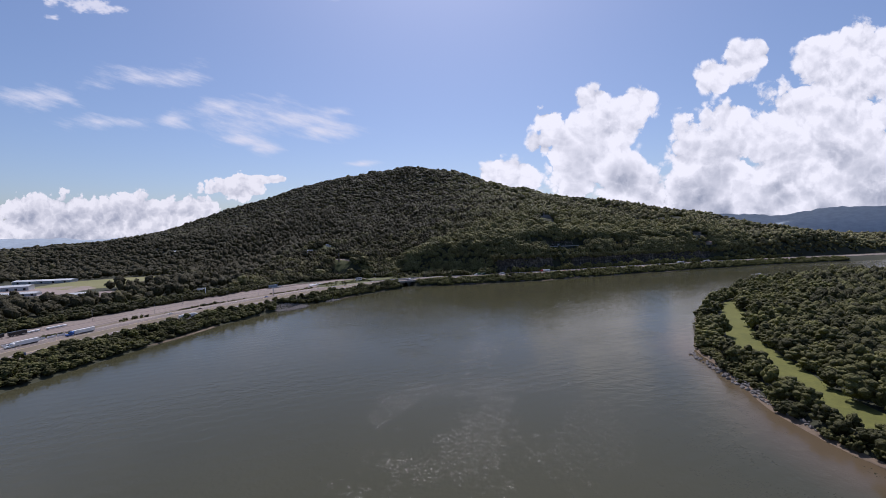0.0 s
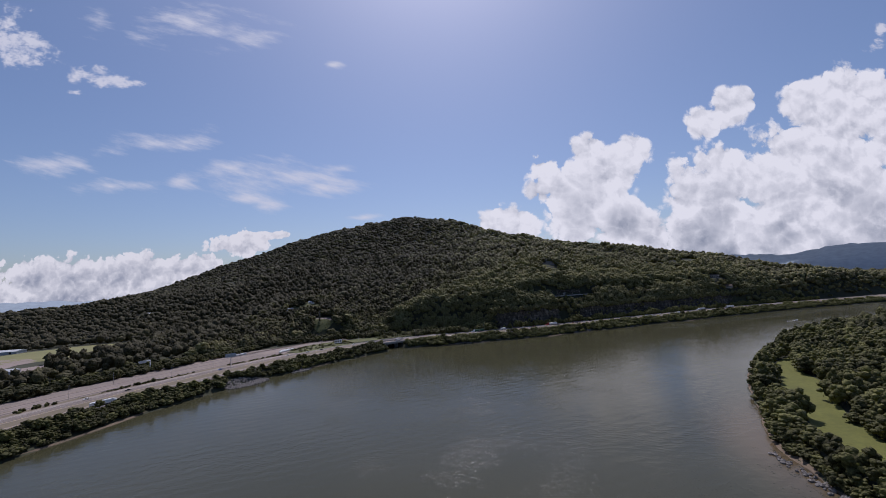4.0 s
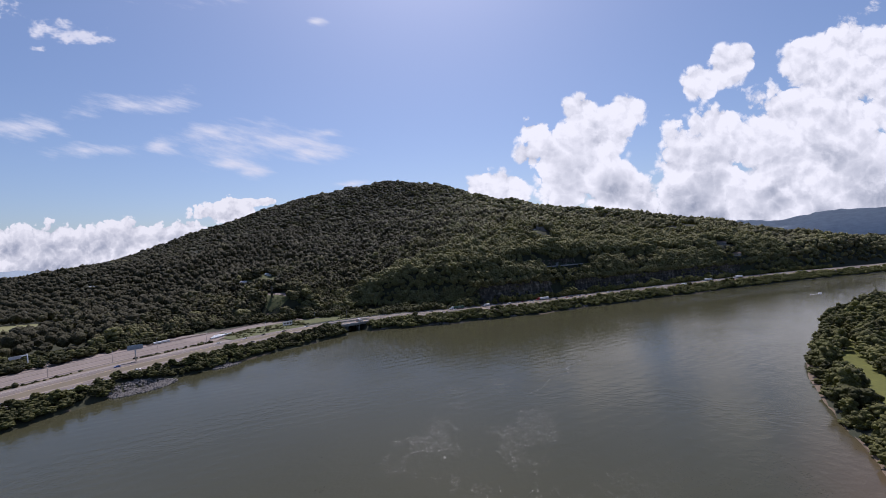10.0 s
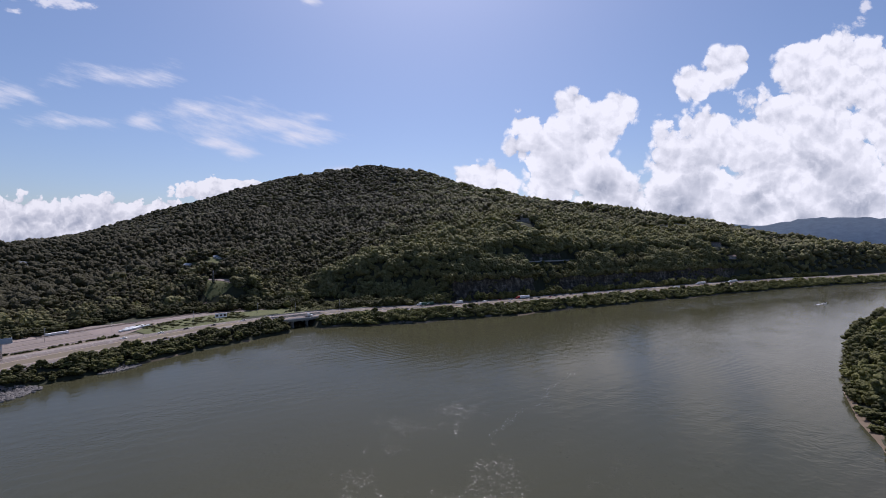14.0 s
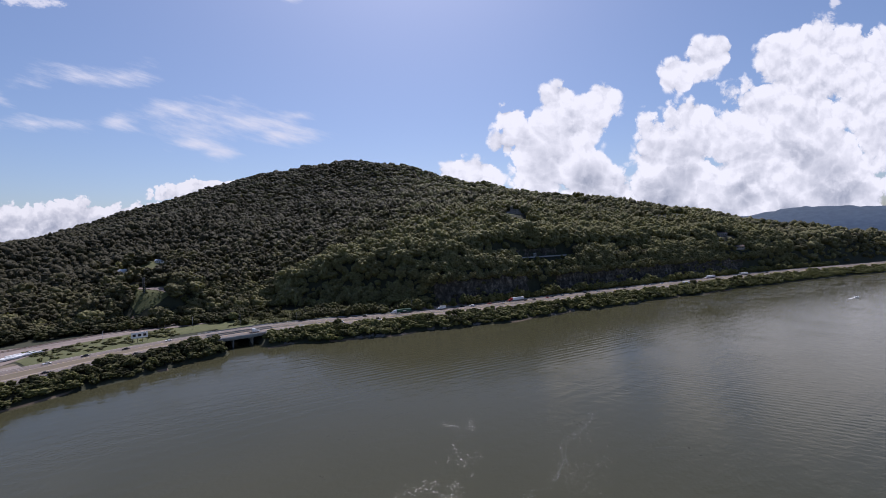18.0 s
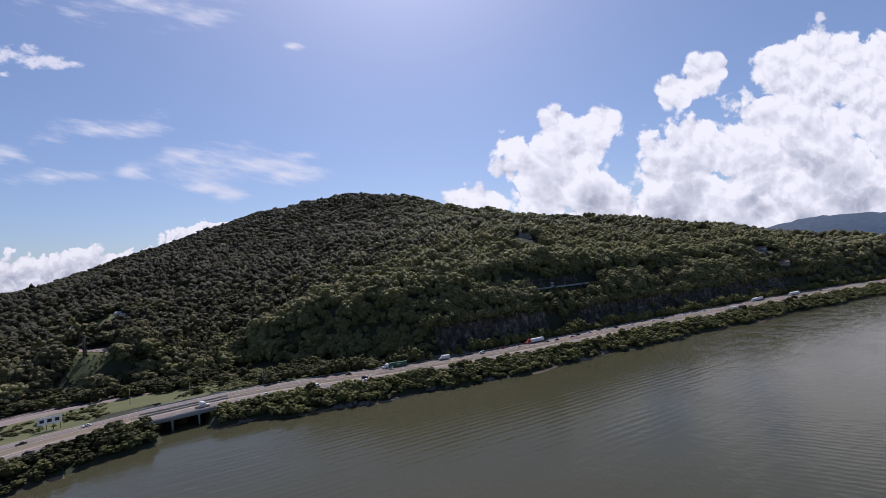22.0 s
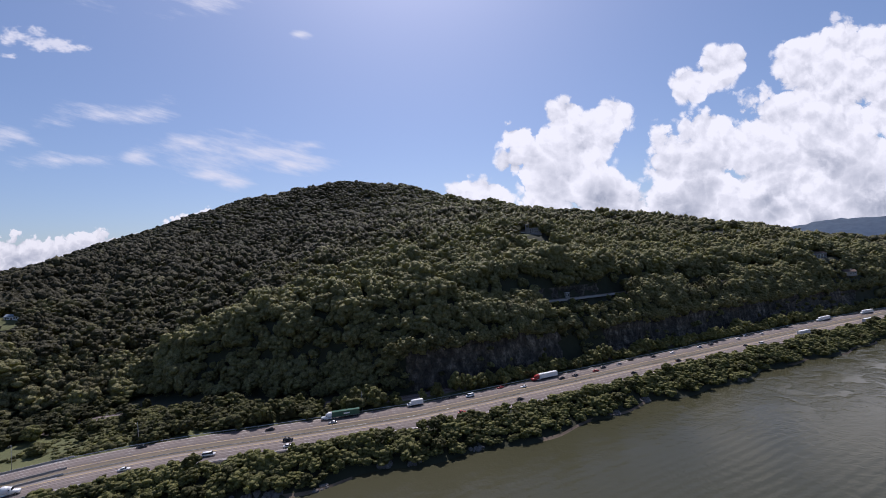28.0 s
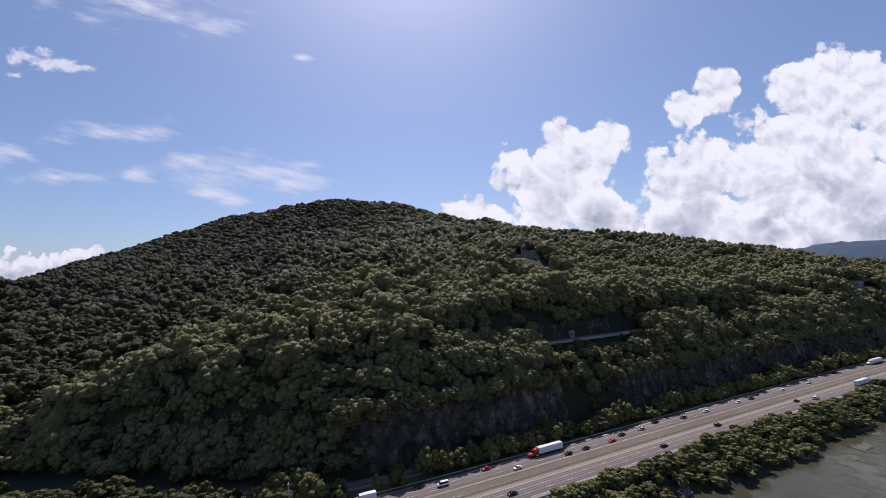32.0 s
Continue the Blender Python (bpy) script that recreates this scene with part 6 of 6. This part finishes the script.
def shed(x, y, rz, wide, deep, high, label):
    z = float(on_ground(np.array([[x, y]], float))[0])
    ob = thing("warehouse", x, y, z, rz, label, "warehouse", "valley warehouses")
    part("wall", Shape().box(-wide / 2, wide / 2, -deep / 2, deep / 2, -3, high).mesh("wall", ROOF_G), ob)
    part("roof", gable(-wide / 2, wide / 2, -deep / 2, deep / 2, high, high + 2.2, 0.5).mesh("roof", ROOF_G), ob, "pale grey metal roof")
    for k in range(5):
        x0 = -wide * 0.4 + k * wide * 0.2
        part("dock_door", Shape().box(x0 - 1.6, x0 + 1.6, -deep / 2 - 0.08, -deep / 2, 0.6, 4.2).mesh("dock_door", DARK), ob, "dark dock door")


shed(-715, 650, 25, 52, 20, 7, "grey-walled warehouse beside the lots")
shed(-775, 768, 12, 95, 22, 5, "long pale-roofed warehouse in the valley")
shed(-520, 562, 25, 26, 14, 6.5, "low pale-roofed shed beside the lot")
shed(-640, 590, 20, 52, 14, 4, "low pale shed between the lots")


def patch(name, x, y, a, b, turn, material, label, rise=0.35):
    """A soft-edged piece of ground laid over the land."""
    rings, segs, v = 9, 40, []
    for i in range(rings + 1):
        for j in range(segs):
            t = 6.2832 * j / segs
            k = i / rings * (1 + 0.08 * math.sin(3 * t + x) + 0.05 * math.sin(7 * t))
            px, py = a * k * math.cos(t), b * k * math.sin(t)
            v.append((x + px * math.cos(turn) - py * math.sin(turn), y + px * math.sin(turn) + py * math.cos(turn)))
    v = np.array(v)
    z = on_ground(v) + rise
    f = []
    for i in range(rings):
        for j in range(segs):
            k = (j + 1) % segs
            f.append((i * segs + j, i * segs + k, (i + 1) * segs + k, (i + 1) * segs + j))
    f = np.array(f)[:, ::-1]
    tagged(new(name, mesh_from(name, np.column_stack([v, z]), f, material)), label, name, kind="structure")


patch("field", -628, 748, 108, 88, 0.9, mottled("hay_field", (0.13, 0.13, 0.045), (0.2, 0.185, 0.075), (0.02, 0.5), 0.95), "dry yellow-green hay field between woods")
patch("paved_lot", -530, 585, 66, 40, 0.9, YARD, "pale paved lot beside sheds")
patch("paved_lot", -680, 625, 105, 62, 0.3, YARD, "pale paved lot between warehouses")
patch("bare_ground", -194, 761, 17, 4, 0.1, SILT, "pale bare earth at the foot of the clearing", 0.4)
patch("clearing", -201, 783, 18, 16, 0.0, GRASS, "steep grassy clearing below a hillside road", 0.5)
patch("clearing", -270, 902, 40, 16, 0.0, GRASS, "grassy clearing round the white house", 0.5)
patch("clearing", 10, 925, 15, 8, 0.0, DRYGRASS, "small bare patch on the slope", 0.5)
patch("clearing", 238, 968, 15, 7, 0.0, GRASS, "narrow lawn below the castle", 0.4)

# a hillside road above the clearing
hill = spline([(-285, 803), (-250, 798), (-210, 793.5), (-178, 789.5), (-150, 788)], 6.0)
v = []
for (x, y), (tx, ty) in zip(hill, np.gradient(hill, axis=0)):
    k = math.hypot(tx, ty)
    for o in (-3.2, 3.2):
        v.append((x - ty / k * o, y + tx / k * o))
v = np.array(v)
tagged(new("road", mesh_from("hillside_road", np.column_stack([v, on_ground(v) + 0.9]), grid_faces(len(hill), 2)[:, ::-1], YARD)), "pale gravel road across the slope", "road", kind="structure")

# ---- stones at the water's edge ----
rs = np.random.RandomState(21)
sv_, sf_ = ico(1)


def stones(name, cx_, cy_, count, rx_, ry_, turn, label):
    vs, fs = [], []
    for i in range(count):
        a, k = rs.uniform(0, 6.28), math.sqrt(rs.uniform())
        px, py = rx_ * k * math.cos(a), ry_ * k * math.sin(a)
        x, y = cx_ + px * math.cos(turn) - py * math.sin(turn), cy_ + px * math.sin(turn) + py * math.cos(turn)
        z = max(0.0, float(on_ground(np.array([[x, y]]))[0]))
        vs.append(sv_ * rs.uniform(0.6, 1.6) * rs.uniform(0.6, 1.1, 3) * rs.uniform(0.8, 1.2, (len(sv_), 1)) + (x, y, z + 0.1))
        fs.append(sf_ + i * len(sv_))
    tagged(new(name, mesh_from(name, np.vstack(vs), np.vstack(fs), RUBBLE, False)), label, "rocks", kind="stuff")


stones("riprap", -194, 501, 700, 23, 12, 0.94, "grey riprap boulders on the river bank")
stones("riprap", -156, 553, 160, 13, 5, 0.95, "pale riprap boulders below the highway")
stones("shore_stones", 176, 235, 160, 60, 3, 1.45, "stones along the silty shore")
for i in range(14):
    s = rs.uniform(1190, 1600)
    x, y, _ = at_run(s, -float(bank_width(np.interp(s, run, RL[:, 0]), np.interp(s, run, RL[:, 1]))) + 1.5)
    stones("shore_stones", x, y, 14, 4, 1.5, 0.3, "stones at the water's edge")

# ---- a motor boat and its wake ----
boat = thing("motor_boat", 606, 754, 0.0, 20, "white motor boat crossing the river", "boat")
hull = Shape()
hv = [hull.bm.verts.new(p) for p in ((-3.5, -1.2, 0.9), (1.5, -1.2, 1.0), (4.0, 0, 1.25), (1.5, 1.2, 1.0), (-3.5, 1.2, 0.9), (-3.5, -0.8, -0.2), (1.5, -0.7, -0.2), (3.0, 0, 0.0), (1.5, 0.7, -0.2), (-3.5, 0.8, -0.2))]
for q in ((0, 1, 2, 3, 4), (9, 8, 7, 6, 5), (0, 5, 6, 1), (1, 6, 7, 2), (2, 7, 8, 3), (3, 8, 9, 4), (4, 9, 5, 0)):
    hull.bm.faces.new([hv[i] for i in q])
part("hull", hull.mesh("hull", WHITE), boat)
part("windscreen", Shape().prism([(0.3, 1.0), (1.3, 1.0), (0.7, 1.7), (0.5, 1.7)], -0.9, 0.9).mesh("windscreen", GLASS_D), boat, "dark windscreen")
part("outboard", Shape().box(-4.0, -3.5, -0.25, 0.25, 0.1, 1.3, 0.05).mesh("outboard", DARK), boat, "black outboard motor")
wv_ = []
for i in range(30):
    k = i / 29
    for side in (-1, 1):
        wv_.append((602 - 20 * k, 752.6 - 7.3 * k + side * (0.8 - 0.5 * k), 0.03 + 0.02 * (1 - k)))
tagged(new("wake", mesh_from("wake", np.array(wv_), grid_faces(30, 2), FOAM)), "white wake trailing a boat", "wake", kind="structure")

# a thread of foam flecks drifting on the water
ff = np.random.RandomState(9)
drift = spline([(96, 436), (110, 452), (118, 462), (127, 466), (137, 481), (141, 492), (159, 507), (166, 519)], 0.5)
fv, fl = [], []
for i in ff.randint(0, len(drift), 170):
    x, y = drift[i][0] + ff.normal() * 1.0, drift[i][1] + ff.normal() * 1.0
    r0, a0, n0 = ff.uniform(0.05, 0.17), ff.uniform(0, 6.28), len(fv)
    fv += [(x + r0 * ff.uniform(0.6, 1.3) * math.cos(a0 + 1.047 * j), y + r0 * ff.uniform(0.6, 1.3) * math.sin(a0 + 1.047 * j), 0.02) for j in range(6)]
    fl.append(tuple(range(n0, n0 + 6)))
tagged(new("foam", mesh_from("foam", np.array(fv), np.array(fl), FOAM)), "thin thread of white foam flecks drifting on the river", "foam", kind="stuff")

# an old chimney wrapped in ivy on the clearing
ix, iy = -207, 785
iz = float(on_ground(np.array([[ix, iy]], float))[0])
ivy = thing("ivy_chimney", ix, iy, iz - 0.5, 0, "tall chimney overgrown with dark ivy", "chimney")
part("stack", Shape().box(-1.0, 1.0, -1.0, 1.0, 0, 17, 0.15).mesh("stack", STONE), ivy)
kv, kf, kt = KINDS_B[2]
for k in range(8):
    lme = mesh_from("ivy", kv * (1.9 - 0.1 * k, 1.8 - 0.08 * k, 1.9) + (0, 0, 1.4 + 2.2 * k), kf, SHRUB)
    lme.attributes.new("tint", "FLOAT", "POINT").data.foreach_set("value", np.full(len(kv), 0.02, np.float32))
    part("ivy", lme, ivy, "dark ivy leaves")
# bushes dotted over the grass island
rb = np.random.RandomState(5)
spots_ = np.array([at_run(s, o)[:2] for s, o in zip(rb.uniform(1066, 1140, 120), rb.uniform(47, 88, 120))])
scatter("island_bushes", np.column_stack([spots_, on_ground(spots_)]), 2.0, 1.7, KINDS_C, SHRUB, "low bushes dotted over the grass island", 31, 0.5)
# rank grass and brush on the steep clearing
rg = np.random.RandomState(6)
tuft = np.column_stack([rg.uniform(-222, -168, 900), rg.uniform(752, 800, 900)])
tuft = tuft[((tuft[:, 0] + 201) / 16) ** 2 + ((tuft[:, 1] - 777) / 15) ** 2 < 1.0]
scatter("clearing_brush", np.column_stack([tuft[::2], on_ground(tuft[::2]) + 0.35]), 0.9, 0.55, KINDS_D, SHRUB, "rank grass and brush on the steep clearing", 38, 0.75)
